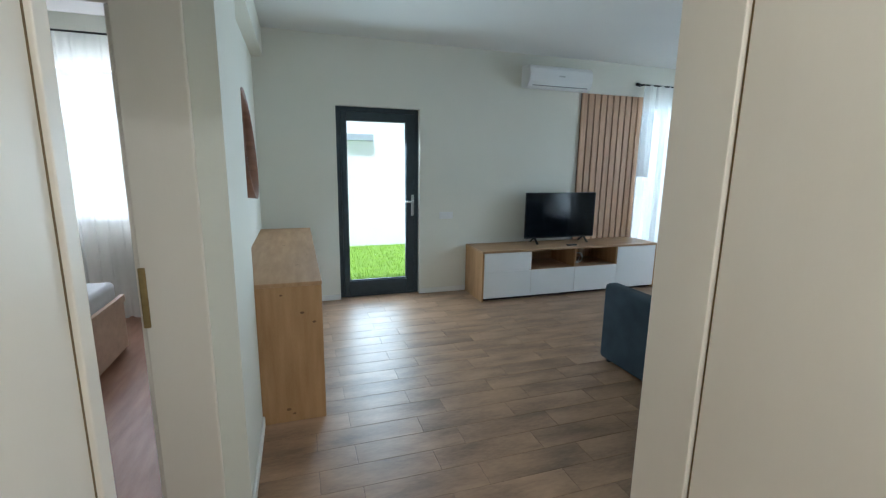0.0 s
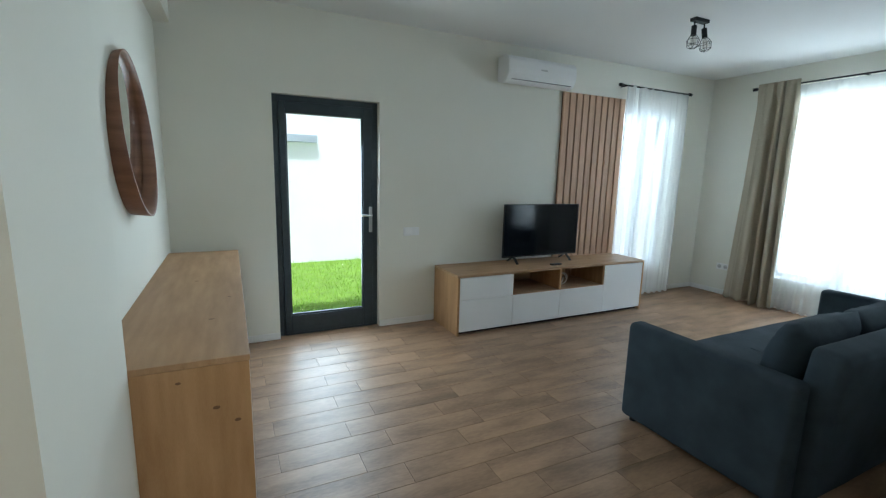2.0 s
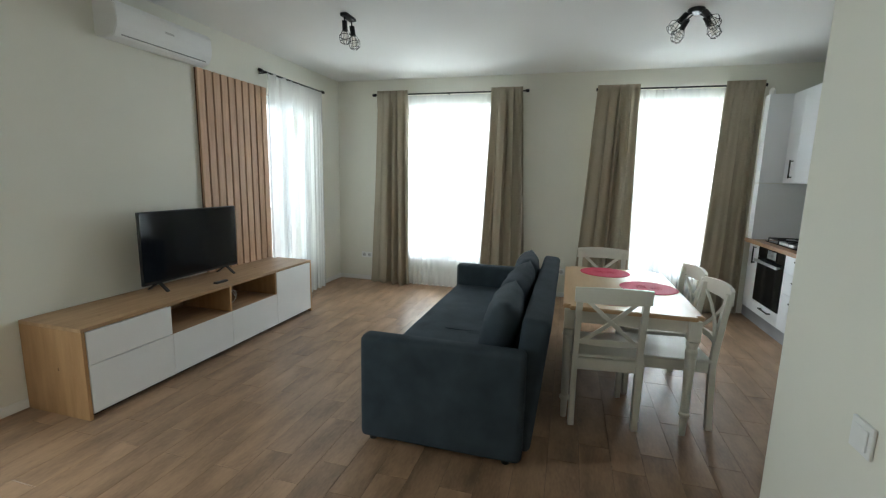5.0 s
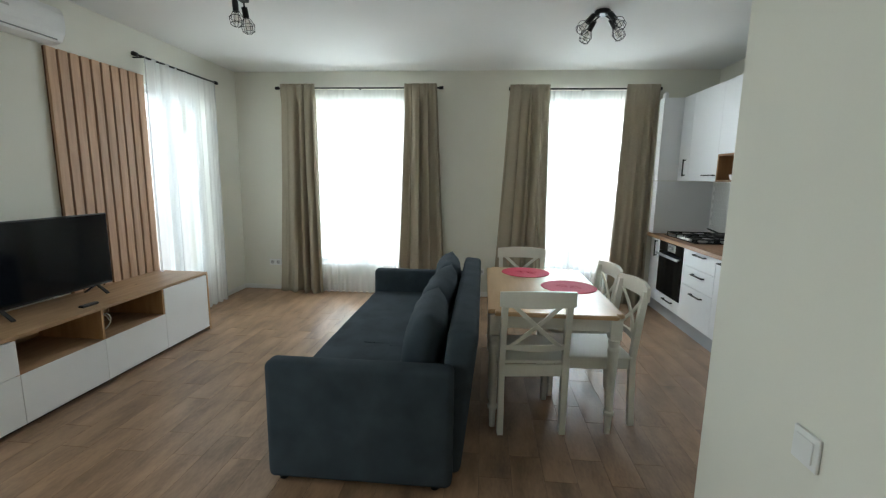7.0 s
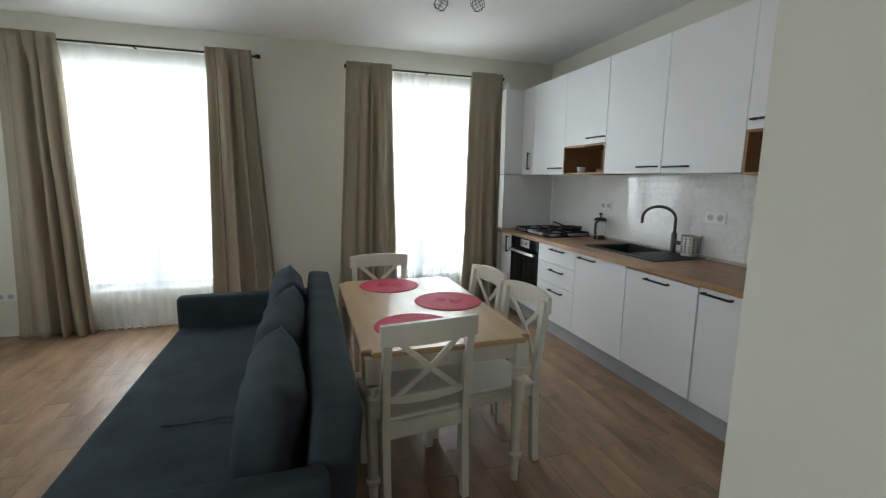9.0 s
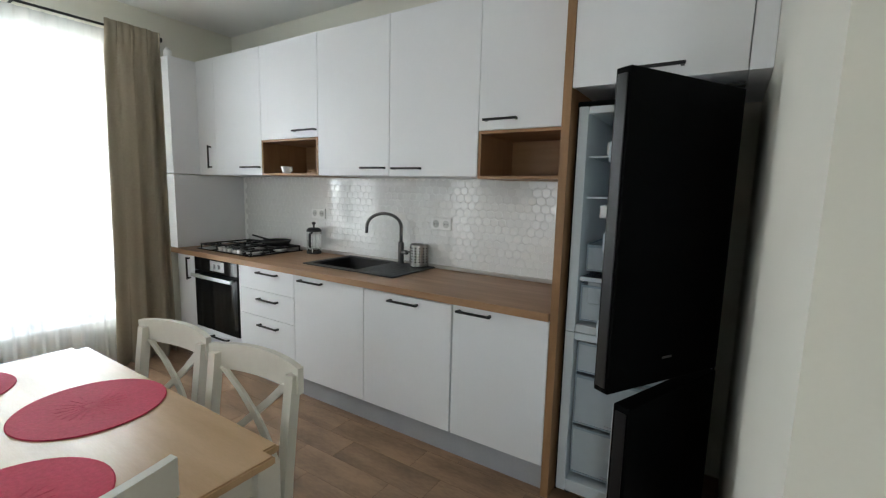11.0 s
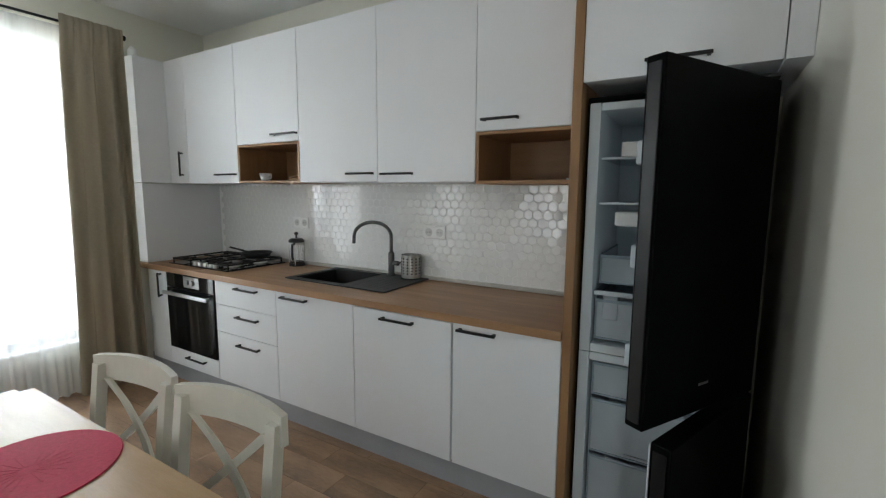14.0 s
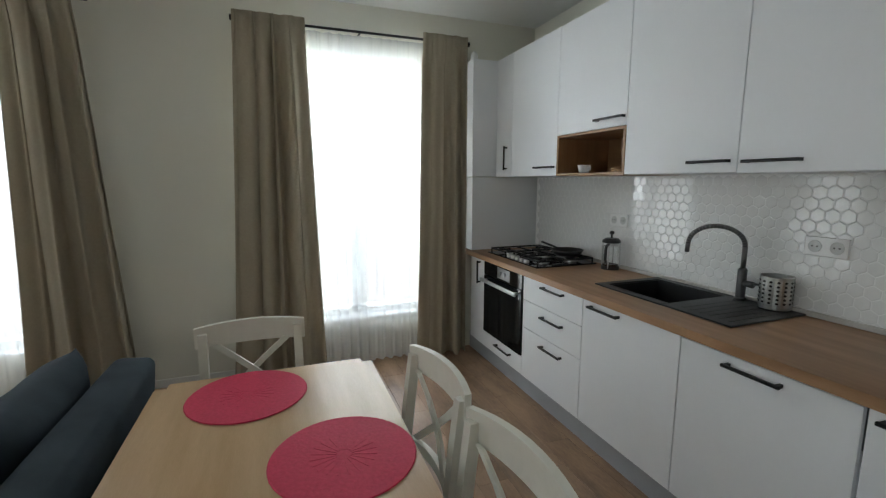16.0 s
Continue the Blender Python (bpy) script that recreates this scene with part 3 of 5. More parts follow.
def sideboard():
    x0, x1, y0, y1, h = NX + 0.002, 1.265, 4.193, 6.417, 0.85
    s = thing("sideboard", ((x0 + x1) / 2, (y0 + y1) / 2, 0), "knotty oak sideboard with white fronts along the wall", "sideboard")
    part("top", box(x0, y0, h - 0.022, x1, y1, h, 0.002), OAK, s)
    p = part("side_panel", box(x0, y0, 0.0, x1 - 0.003, y0 + 0.02, h - 0.023, 0.001), OAKV, s)
    part("side_panel", box(x0, y1 - 0.02, 0.0, x1 - 0.003, y1, h - 0.023, 0.001), OAKV, s)
    part("back_panel", box(x0, y0 + 0.021, 0.0, x0 + 0.01, y1 - 0.021, h - 0.023), OAKV, s)
    part("plinth", box(x0 + 0.02, y0 + 0.021, 0.0, x1 - 0.04, y1 - 0.021, 0.05), OAKV, s)
    n = 4
    for k in range(n):
        a = y0 + 0.022 + k * (y1 - y0 - 0.044) / n
        b = a + (y1 - y0 - 0.044) / n - 0.003
        part("door", box(x1 - 0.022, a, 0.052, x1 - 0.002, b, h - 0.027, 0.0015), GLOSSW, s)
    knots(s, [((1.15, y0 - 0.0006, 0.67), 'y', 0.012), ((1.215, y0 - 0.0006, 0.61), 'y', 0.011), ((1.05, y0 - 0.0006, 0.08), 'y', 0.014),
              ((1.04, y0 - 0.0006, 0.78), 'y', 0.009), ((1.08, y0 - 0.0006, 0.05), 'y', 0.010), ((1.13, 4.65, h + 0.0006), 'z', 0.012),
              ((1.20, 5.0, h + 0.0006), 'z', 0.010), ((1.03, 5.4, h + 0.0006), 'z', 0.011)])


sideboard()


def round_mirror():
    m = thing("wall_mirror", (NX, 5.24, 1.64), "round mirror in a deep bent walnut veneer rim", "mirror")
    c, r = (5.24, 1.64), 0.385
    own = bmesh.new()
    seg = 56
    prof = [(0.0, r), (1.0, r + 0.010), (1.0, r), (0.12, r - 0.010)]
    rings = [[own.verts.new((NX + 0.001 + q0 * (0.058 - 0.026 * math.sin(2 * math.pi * k / seg)), c[0] + q * math.cos(2 * math.pi * k / seg), c[1] + q * math.sin(2 * math.pi * k / seg))) for k in range(seg)] for q0, q in prof]
    for a, b in zip(rings, rings[1:]):
        for k in range(seg):
            own.faces.new((a[k], a[(k + 1) % seg], b[(k + 1) % seg], b[k]))
    part("rim", own, WALNUT, m, smooth=True)
    own = rod((NX + 0.002, c[0], c[1]), (NX + 0.006, c[0], c[1]), r - 0.010, seg=56)
    part("mirror_glass", own, MIRROR, m)


round_mirror()


def tv_stand():
    x0, x1, y0, y1, h = 3.066, 5.47, 6.032, TVY - 0.013, 0.578
    s = thing("tv_stand", ((x0 + x1) / 2, (y0 + y1) / 2, 0), "low oak tv stand with white fronts and two open niches", "tv stand")
    part("top", box(x0, y0, h - 0.022, x1, y1, h, 0.002), OAKX, s)
    part("side_panel", box(x0, y0, 0, x0 + 0.022, y1, h - 0.023, 0.0015), OAKV, s)
    part("side_panel", box(x1 - 0.022, y0, 0, x1, y1, h - 0.023, 0.0015), OAKV, s)
    part("back_panel", box(x0 + 0.023, y1 - 0.012, 0.02, x1 - 0.023, y1, h - 0.023), OAKX, s)
    a, m, b, z = 3.68, 4.265, 4.85, 0.342
    part("niche_floor", box(a, y0 + 0.004, z - 0.02, b, y1 - 0.013, z, 0.001), OAKX, s)
    for q in (a - 0.02, m - 0.01, b):
        part("divider", box(q, y0 + 0.004, 0.03, q + 0.02, y1 - 0.013, h - 0.023, 0.001), OAKV, s)
    part("plinth", box(x0 + 0.023, y0 + 0.05, 0.0, x1 - 0.023, y0 + 0.07, 0.03), BLACK, s)
    f0, f1 = y0 - 0.001, y0 + 0.018
    for u0, u1, lo, hi in ((x0 + 0.026, a - 0.004, z + 0.001, h - 0.028), (x0 + 0.026, a - 0.004, 0.035, z - 0.003), (a - 0.001, m - 0.002, 0.035, z - 0.003),
                           (m + 0.002, b + 0.018, 0.035, z - 0.003), (b + 0.021, x1 - 0.026, 0.035, h - 0.028)):
        part("drawer_front", box(u0, f0, lo, u1, f1, hi, 0.0015), GLOSSW, s)
    knots(s, [((3.3, 6.2, h + 0.0006), 'z', 0.010), ((4.9, 6.3, h + 0.0006), 'z', 0.012), ((3.0655, 6.25, 0.3), 'x', 0.010)])
    c = thing("cable", (4.38, 6.2, z), "coiled white cable lying in the open niche", "cable")
    pts = [(4.38 + 0.07 * math.cos(k * 0.5) * (1 - k * 0.01), 6.16 + 0.03 * math.sin(k * 0.31), z + 0.075 + 0.065 * math.sin(k * 0.5) + 0.0004 * k) for k in range(26)]
    part("loop", tube(pts, 0.004, 6), CABLE, c, smooth=True)


tv_stand()


def television():
    t = thing("television", (4.24, 6.37, 0.578), "black flat-screen television on two splayed feet", "television")
    x0, x1, z0, z1, y = 3.752, 4.735, 0.642, 1.2, 6.36
    part("housing", box(x0, y, z0, x1, y + 0.022, z1, 0.004), PLASTB, t)
    part("back_housing", box(x0 + 0.14, y + 0.022, z0 + 0.03, x1 - 0.14, y + 0.06, z0 + 0.34, 0.012), PLASTB, t)
    part("screen", box(x0 + 0.009, y - 0.0015, z0 + 0.016, x1 - 0.009, y + 0.001, z1 - 0.009), SCREEN, t)
    part("badge", box(4.223, y - 0.004, z0 - 0.008, 4.263, y + 0.006, z0 + 0.004, 0.002), STEEL, t, "small silver badge")
    for q in (x0 + 0.14, x1 - 0.14):
        f = bar((q, y + 0.01, z0 + 0.01), (q - 0.005, y - 0.085, 0.584), 0.03, 0.012, up=(0, 0, 1))
        bar((q, y + 0.01, z0 + 0.01), (q - 0.005, y + 0.11, 0.584), 0.03, 0.012, up=(0, 0, 1), bm=f)
        part("foot", f, PLASTB, t)


television()
rc = thing("remote_control", (4.28, 6.14, 0.578), "small black remote control lying on the tv stand", "remote control")
part("body", box(4.21, 6.12, 0.5785, 4.34, 6.16, 0.596, 0.006), PLASTB, rc)
for k in range(5):
    part("button", box(4.225 + 0.02 * k, 6.132, 0.596, 4.236 + 0.02 * k, 6.146, 0.5975), mat("grey_rubber", (0.2, 0.2, 0.2), rough=0.7, bump=0), rc)


def slat_panel():
    x0, x1, z1 = 4.562, 5.482, 2.408
    s = thing("slat_panel", ((x0 + x1) / 2, TVY - 0.02, 0.0), "oak slat wall panel on dark felt behind the television", "wall panel")
    part("backing", box(x0, TVY - 0.012, 0.063, x1, TVY - 0.0005, z1), FELT, s, "dark brown felt backing")
    n = 10
    pitch = (x1 - x0 - 0.075) / (n - 1)
    me = mesh_of("slat", box(0, TVY - 0.034, 0.063, 0.075, TVY - 0.0125, z1, 0.002, seg=1), SLAT)
    for k in range(n):
        ob = new("slat", me)
        ob.parent = s
        ob.matrix_parent_inverse = Matrix.Translation(s.location).inverted()
        ob.location.x = x0 + k * pitch


slat_panel()


def air_conditioner():
    a = thing("air_conditioner", (4.14, TVY - 0.11, 2.40), "white wall-mounted split air conditioner above the slat panel", "air conditioner")
    x0, x1, z0, z1 = 3.72, 4.562, 2.40, 2.655
    own = bmesh.new()
    prof = [(TVY - 0.001, z0 + 0.02), (TVY - 0.10, z0), (TVY - 0.17, z0 + 0.015), (TVY - 0.205, z0 + 0.075), (TVY - 0.212, z0 + 0.13), (TVY - 0.205, z1 - 0.05), (TVY - 0.18, z1 - 0.012), (TVY - 0.14, z1), (TVY - 0.001, z1)]
    l = [own.verts.new((x0, y, z)) for y, z in prof]
    r = [own.verts.new((x1, y, z)) for y, z in prof]
    for k in range(len(prof)):
        q = (k + 1) % len(prof)
        own.faces.new((l[k], r[k], r[q], l[q]))
    own.faces.new(l)
    own.faces.new(r[::-1])
    bmesh.ops.bevel(own, geom=own.edges[:], offset=0.006, segments=2, affect='EDGES')
    part("housing", own, PLASTW, a)
    part("outlet_flap", bar((x0 + 0.05, TVY - 0.183, z0 + 0.028), (x1 - 0.05, TVY - 0.183, z0 + 0.028), 0.012, 0.006, up=(0, -1, 0.6)), mat("grey_gap", (0.3, 0.3, 0.3), rough=0.6, bump=0), a, "narrow grey air outlet")
    part("badge", box(4.10, TVY - 0.2135, z0 + 0.13, 4.18, TVY - 0.2105, z0 + 0.145, 0.0005), STEEL, a)


air_conditioner()


# ---- sofa ----
def soft_box(x0, y0, z0, x1, y1, z1, r, puff=0.0, seed=0, n=10):
    """A padded block with round edges and a slightly uneven, swollen skin."""
    own = bmesh.new()
    bmesh.ops.create_cube(own, size=1.0)
    for v in own.verts:
        v.co = Vector(((x0 + x1) / 2 + v.co.x * (x1 - x0), (y0 + y1) / 2 + v.co.y * (y1 - y0), (z0 + z1) / 2 + v.co.z * (z1 - z0)))
    bmesh.ops.bevel(own, geom=own.edges[:], offset=r, segments=4, profile=0.5, affect='EDGES')
    if puff:
        bmesh.ops.subdivide_edges(own, edges=[e for e in own.edges if e.calc_length() > 0.1], cuts=n, use_grid_fill=True)
        c = Vector(((x0 + x1) / 2, (y0 + y1) / 2, (z0 + z1) / 2))
        hs_ = Vector(((x1 - x0) / 2, (y1 - y0) / 2, (z1 - z0) / 2))
        own.normal_update()
        for v in own.verts:
            d = v.co - c
            u = [min(1.0, abs(d[k]) / hs_[k]) for k in range(3)]
            swell = sorted(1 - q * q for q in u)
            f = swell[1] * swell[2]
            v.co += v.normal * puff * f + v.normal * 0.25 * puff * noise.noise(v.co * 7 + Vector((seed, seed, 0)))
    return own


def cushion(w, h, t, seed):
    """A stuffed cushion with drawn-out corners: stands on its long edge, w along x, h along z."""
    n = 16
    own = bmesh.new()
    sides = []
    for face in (-1, 1):
        grid = []
        for j in range(n + 1):
            row = []
            for i in range(n + 1):
                u, v = 2 * i / n - 1, 2 * j / n - 1
                swell = max(0.0, (1 - u ** 4) * (1 - v ** 4)) ** 0.55
                pull = 1 - 0.045 * (1 - u * u) * abs(v) ** 3 - 0.0 * u
                pull_x = 1 - 0.05 * (1 - v * v) * abs(u) ** 3
                p = Vector((u * w / 2 * pull_x, face * t / 2 * swell, h / 2 * (1 + v * pull)))
                k = Vector((3.1 * u + seed, 2.3 * v, seed))
                p.y += 0.016 * swell * noise.noise(k * 1.3) + face * 0.006 * swell * noise.noise(k * 3.1)
                row.append(own.verts.new(p))
            grid.append(row)
        for a, b in zip(grid, grid[1:]):
            for i in range(n):
                quad = (a[i], a[i + 1], b[i + 1], b[i])
                own.faces.new(quad if face < 0 else quad[::-1])
        sides.append(grid)
    bmesh.ops.remove_doubles(own, verts=own.verts[:], dist=0.0005)
    return own


def sofa():
    s = thing("sofa", (4.55, 3.9, 0), "dark blue-grey fabric three-seat sofa bed with loose cushions", "sofa")
    X0, X1, Y0, Y1, AW = 3.388, 5.70, 3.375, 4.405, 0.118
    part("base", soft_box(X0 + AW, Y0 + 0.13, 0.032, X1 - AW, Y1 - 0.03, 0.27, 0.015), SOFA, s, smooth=True)
    part("seat", soft_box(X0 + AW + 0.003, Y0 + 0.20, 0.272, X1 - AW - 0.003, Y1 - 0.01, 0.43, 0.03, 0.012, 3), SOFA, s, smooth=True)
    part("armrest", soft_box(X0, Y0 + 0.115, 0.028, X0 + AW, Y1, 0.635, 0.035), SOFA, s, smooth=True)
    part("armrest", soft_box(X1 - AW, Y0 + 0.115, 0.028, X1, Y1, 0.635, 0.035), SOFA, s, smooth=True)
    b = soft_box(X0 + AW + 0.003, -0.075, 0.0, X1 - AW - 0.003, 0.075, 0.76, 0.035, 0.008, 5)
    bmesh.ops.transform(b, matrix=pose(0, Y0 + 0.157, 0.03, 6), verts=b.verts)
    part("backrest", b, SOFA, s, smooth=True)
    for x in (X0 + 0.06, X1 - 0.06):
        for y in (Y0 + 0.2, Y1 - 0.06):
            part("foot", rod((x, y, 0.0), (x, y, 0.034), 0.022), PLASTB, s)
    part("seam", tube([(4.20 + 0.006 * math.sin(0.6 * k), 3.80 + 0.03 * k, 0.4405) for k in range(12)], 0.0035, 6), SOFA, s, smooth=True)
    part("seam", tube([(4.16 + 0.004 * math.sin(0.9 * k), 3.80 + 0.03 * k, 0.4400) for k in range(6)], 0.003, 6), SOFA, s, smooth=True)
    w = (X1 - X0 - 2 * AW) / 3
    for k in range(3):
        c = cushion(w + 0.012, 0.425, 0.21, 11 + 5 * k)
        bmesh.ops.transform(c, matrix=pose(X0 + AW + w * (k + 0.5), Y0 + 0.352 + (0.0, 0.012, -0.006)[k], 0.43, (13, 15, 12)[k], (2, -2.5, 2)[k], (3, -3, 4)[k]), verts=c.verts)
        cu = part("sofa_cushion", c, SOFA, smooth=True)
        tagged(cu, "dark blue-grey fabric back cushion leaning on the sofa back", "cushion", "sofa cushions")


sofa()


# ---- dining table and chairs ----
TX0, TX1, TY0, TY1, TH = 3.988, 5.325, 2.545, 3.33, 0.748


def dining_table():
    t = thing("dining_table", ((TX0 + TX1) / 2, (TY0 + TY1) / 2, 0), "dining table with an oiled light wood top on white turned legs", "table")
    own = bmesh.new()
    bmesh.ops.create_cube(own, size=1.0)
    for v in own.verts:
        v.co = Vector(((TX0 + TX1) / 2 + v.co.x * (TX1 - TX0), (TY0 + TY1) / 2 + v.co.y * (TY1 - TY0), TH - 0.013 + v.co.z * 0.026))
    bmesh.ops.bevel(own, geom=[e for e in own.edges if abs(e.verts[0].co.z - e.verts[1].co.z) > 0.01], offset=0.04, segments=6, affect='EDGES')
    bmesh.ops.bevel(own, geom=[e for e in own.edges if abs(e.verts[0].co.z - e.verts[1].co.z) < 0.001 and len(e.link_faces) == 2], offset=0.005, segments=2, affect='EDGES')
    part("tabletop", own, TABLEW, t)
    i = 0.045
    for x0, y0, x1, y1 in ((TX0 + i, TY0 + i, TX1 - i, TY0 + i + 0.02), (TX0 + i, TY1 - i - 0.02, TX1 - i, TY1 - i),
                           (TX0 + i, TY0 + i + 0.02, TX0 + i + 0.02, TY1 - i - 0.02), (TX1 - i - 0.02, TY0 + i + 0.02, TX1 - i, TY1 - i - 0.02)):
        part("apron", box(x0, y0, TH - 0.11, x1, y1, TH - 0.027, 0.002), CHAIRW, t)
    for x in (TX0 + 0.052, TX1 - 0.052):
        for y in (TY0 + 0.045, TY1 - 0.045):
            leg = box(x - 0.034, y - 0.034, TH - 0.15, x + 0.034, y + 0.034, TH - 0.028, 0.004)
            lathe([(0.017, 0.0), (0.021, 0.10), (0.022, 0.115), (0.031, 0.125), (0.031, 0.14), (0.023, 0.15), (0.025, 0.3), (0.031, 0.5), (0.034, 0.53), (0.027, 0.55), (0.033, 0.575), (0.033, 0.59)], (x, y, 0), 18, leg)
            part("leg", leg, CHAIRW, t)


dining_table()


def dining_chair():
    """Built at the origin: rear legs on y = 0, facing +y."""
    c = thing("dining_chair", (0, 0, 0), "ivory-painted wooden dining chair with a crossed back", "chair", "chairs round the table")
    W = 0.205

    def back(h):
        return -0.055 * max(0.0, (h - 0.42) / 0.48) ** 1.2 - 0.02 * max(0.0, (0.42 - h) / 0.42)
    for sx in (-1, 1):
        leg = sweep([(sx * (W - 0.018), back(h), h) for h in (0.0, 0.15, 0.3, 0.42, 0.55, 0.7, 0.86)], 0.034, 0.036)
        part("leg", leg, CHAIRW, c)
        part("leg", bar((sx * (W - 0.022), 0.40, 0.0), (sx * (W - 0.018), 0.40, 0.43), 0.036, 0.036, bevel=0.004), CHAIRW, c)
        part("side_rail", box(sx * (W - 0.018) - 0.010, 0.02, 0.37, sx * (W - 0.018) + 0.010, 0.385, 0.432, 0.002), CHAIRW, c)
    part("front_rail", box(-W + 0.04, 0.39, 0.37, W - 0.04, 0.41, 0.432, 0.002), CHAIRW, c)
    part("back_rail", box(-W + 0.036, -0.012, 0.36, W - 0.036, 0.010, 0.432, 0.002), CHAIRW, c)
    part("seat", box(-W - 0.005, 0.004, 0.433, W + 0.005, 0.44, 0.453, 0.008), CHAIRW, c)

    def curved(z0, z1, y, bow, thick, w):
        own = bmesh.new()
        n = 10
        cols = []
        for i in range(n + 1):
            u = -1 + 2 * i / n
            yy = y - bow * (1 - u * u)
            crown = 0.012 * (1 - u * u)
            cols.append([own.verts.new((u * w, yy + d, z)) for d, z in ((-thick / 2, z0), (thick / 2, z0), (thick / 2, z1 + crown), (-thick / 2, z1 + crown))])
        for a, b in zip(cols, cols[1:]):
            for k in range(4):
                own.faces.new((a[k], a[(k + 1) % 4], b[(k + 1) % 4], b[k]))
        own.faces.new(cols[0][::-1])
        own.faces.new(cols[-1])
        bmesh.ops.bevel(own, geom=[e for e in own.edges if len(e.link_faces) == 2 and e.calc_face_angle() > 0.8], offset=0.005, segments=2, affect='EDGES')
        bmesh.ops.recalc_face_normals(own, faces=own.faces[:])
        return own
    part("top_rail", curved(0.80, 0.885, back(0.86) - 0.003, 0.035, 0.022, W + 0.012), CHAIRW, c)
    part("lower_rail", curved(0.53, 0.558, back(0.55), 0.03, 0.02, W - 0.035), CHAIRW, c)
    for sx in (-1, 1):
        zs = [0.552, 0.64, 0.68, 0.74, 0.81]
        us = [sx * (-1 + 2 * (h - 0.552) / 0.258) * 0.82 for h in zs]
        br = sweep([(u * (W - 0.03), back(h) - 0.03 * (1 - u * u) + 0.006 * sx, h) for u, h in zip(us, zs)], 0.036, 0.011)
        part("cross_brace", br, CHAIRW, c)
    return c


chair = dining_chair()
copy_thing(chair, pose(4.83, 2.47, 0, 0, 0, 5))
copy_thing(chair, pose(5.478, 3.012, 0, 0, 0, 91))
copy_thing(chair, pose(4.0, 3.056, 0, 0, 0, -83))
chair.matrix_basis = pose(4.337, 2.457, 0, 0, 0, 4.6)


def placemat(x, y):
    m = thing("placemat", (x, y, TH), "round raspberry-red woven placemat on the table", "placemat", "placemats on the table")
    part("disc", lathe([(0.195, 0.0006), (0.197, 0.002), (0.194, 0.0045)], (x, y, TH), 48), RED, m)
    for k in range(20):
        a = 2 * math.pi * k / 20
        part("woven_ray", bar((x + 0.02 * math.cos(a), y + 0.02 * math.sin(a), TH + 0.0045), (x + 0.09 * math.cos(a), y + 0.09 * math.sin(a), TH + 0.0045), 0.004, 0.0016, up=(0, 0, 1), bevel=0.0), RED, m)


placemat(5.13, 3.01)
placemat(4.665, 2.745)
placemat(4.28, 3.04)


# ---- kitchen ----
FY, UY, TOPZ = 1.345, 1.12, 0.90
CABX = [6.96, 6.70, 6.088, 5.462, 4.832, 4.217, 3.693]
HANDLE_TAG = "black metal bar handle"


def handle(parent, x0, x1, y, z, upright=False, span=0.0):
    """A thin square bar on two posts."""
    if upright:
        h = box(x0 - 0.006, y + 0.022, z, x0 + 0.006, y + 0.034, z + span, 0.002, seg=1)
        for q in (z + 0.012, z + span - 0.012):
            box(x0 - 0.006, y, q - 0.006, x0 + 0.006, y + 0.023, q + 0.006, 0.0, h)
    else:
        h = box(x0, y + 0.022, z - 0.006, x1, y + 0.034, z + 0.006, 0.002, seg=1)
        for q in (x0 + 0.012, x1 - 0.012):
            box(q - 0.006, y, z - 0.006, q + 0.006, y + 0.023, z + 0.006, 0.0, h)
    part("handle", h, BLACK, parent, HANDLE_TAG)


def base_unit(x0, x1, fronts, label):
    """A base cabinet: fronts are (z0, z1, handle x0, x1, z or None)."""
    u = thing("base_cabinet", ((x0 + x1) / 2, 1.0, 0.1), label, "kitchen cabinet", "kitchen base cabinets")
    part("body", box(x0 + 0.001, KY + 0.002, 0.147, x1 - 0.001, FY - 0.021, TOPZ - 0.19), WHITE, u)
    for z0, z1, h in fronts:
        f = part("front" if z1 - z0 < 0.3 else "door", box(x0 + 0.002, FY - 0.02, z0, x1 - 0.002, FY, z1, 0.0015, seg=1), WHITE, u)
        if h:
            if len(h) == 3:
                handle(f, h[0], h[1], FY, h[2])
            else:
                handle(f, h[0], h[0], FY, h[1], True, h[2])
    return u


Z0, Z1 = 0.147, 0.858
base_unit(CABX[1], CABX[0], [(Z0, Z1, (6.77, 0.656, 0.188, 0))], "narrow white kitchen base cabinet beside the oven")
base_unit(CABX[3], CABX[2], [(0.694, Z1, (5.625, 5.845, 0.827)), (0.501, 0.691, (5.625, 5.845, 0.635)), (Z0, 0.498, (5.625, 5.845, 0.442))], "white kitchen base cabinet with three drawers")
base_unit(CABX[4], CABX[3], [(Z0, Z1, (5.177, 5.397, 0.828))], "white kitchen base cabinet under the worktop")
base_unit(CABX[5], CABX[4], [(Z0, Z1 - 0.008, (4.426, 4.632, 0.815))], "white kitchen base cabinet below the sink")
base_unit(CABX[6], CABX[5] - 0.008, [(Z0, Z1, (3.982, 4.178, 0.83))], "white kitchen front of the built-in dishwasher")
setting("plinth", box(CABX[6], FY - 0.055, 0.0, WX - 0.014, FY - 0.045, 0.145), PLINTH, "grey aluminium kitchen plinth", "plinth")


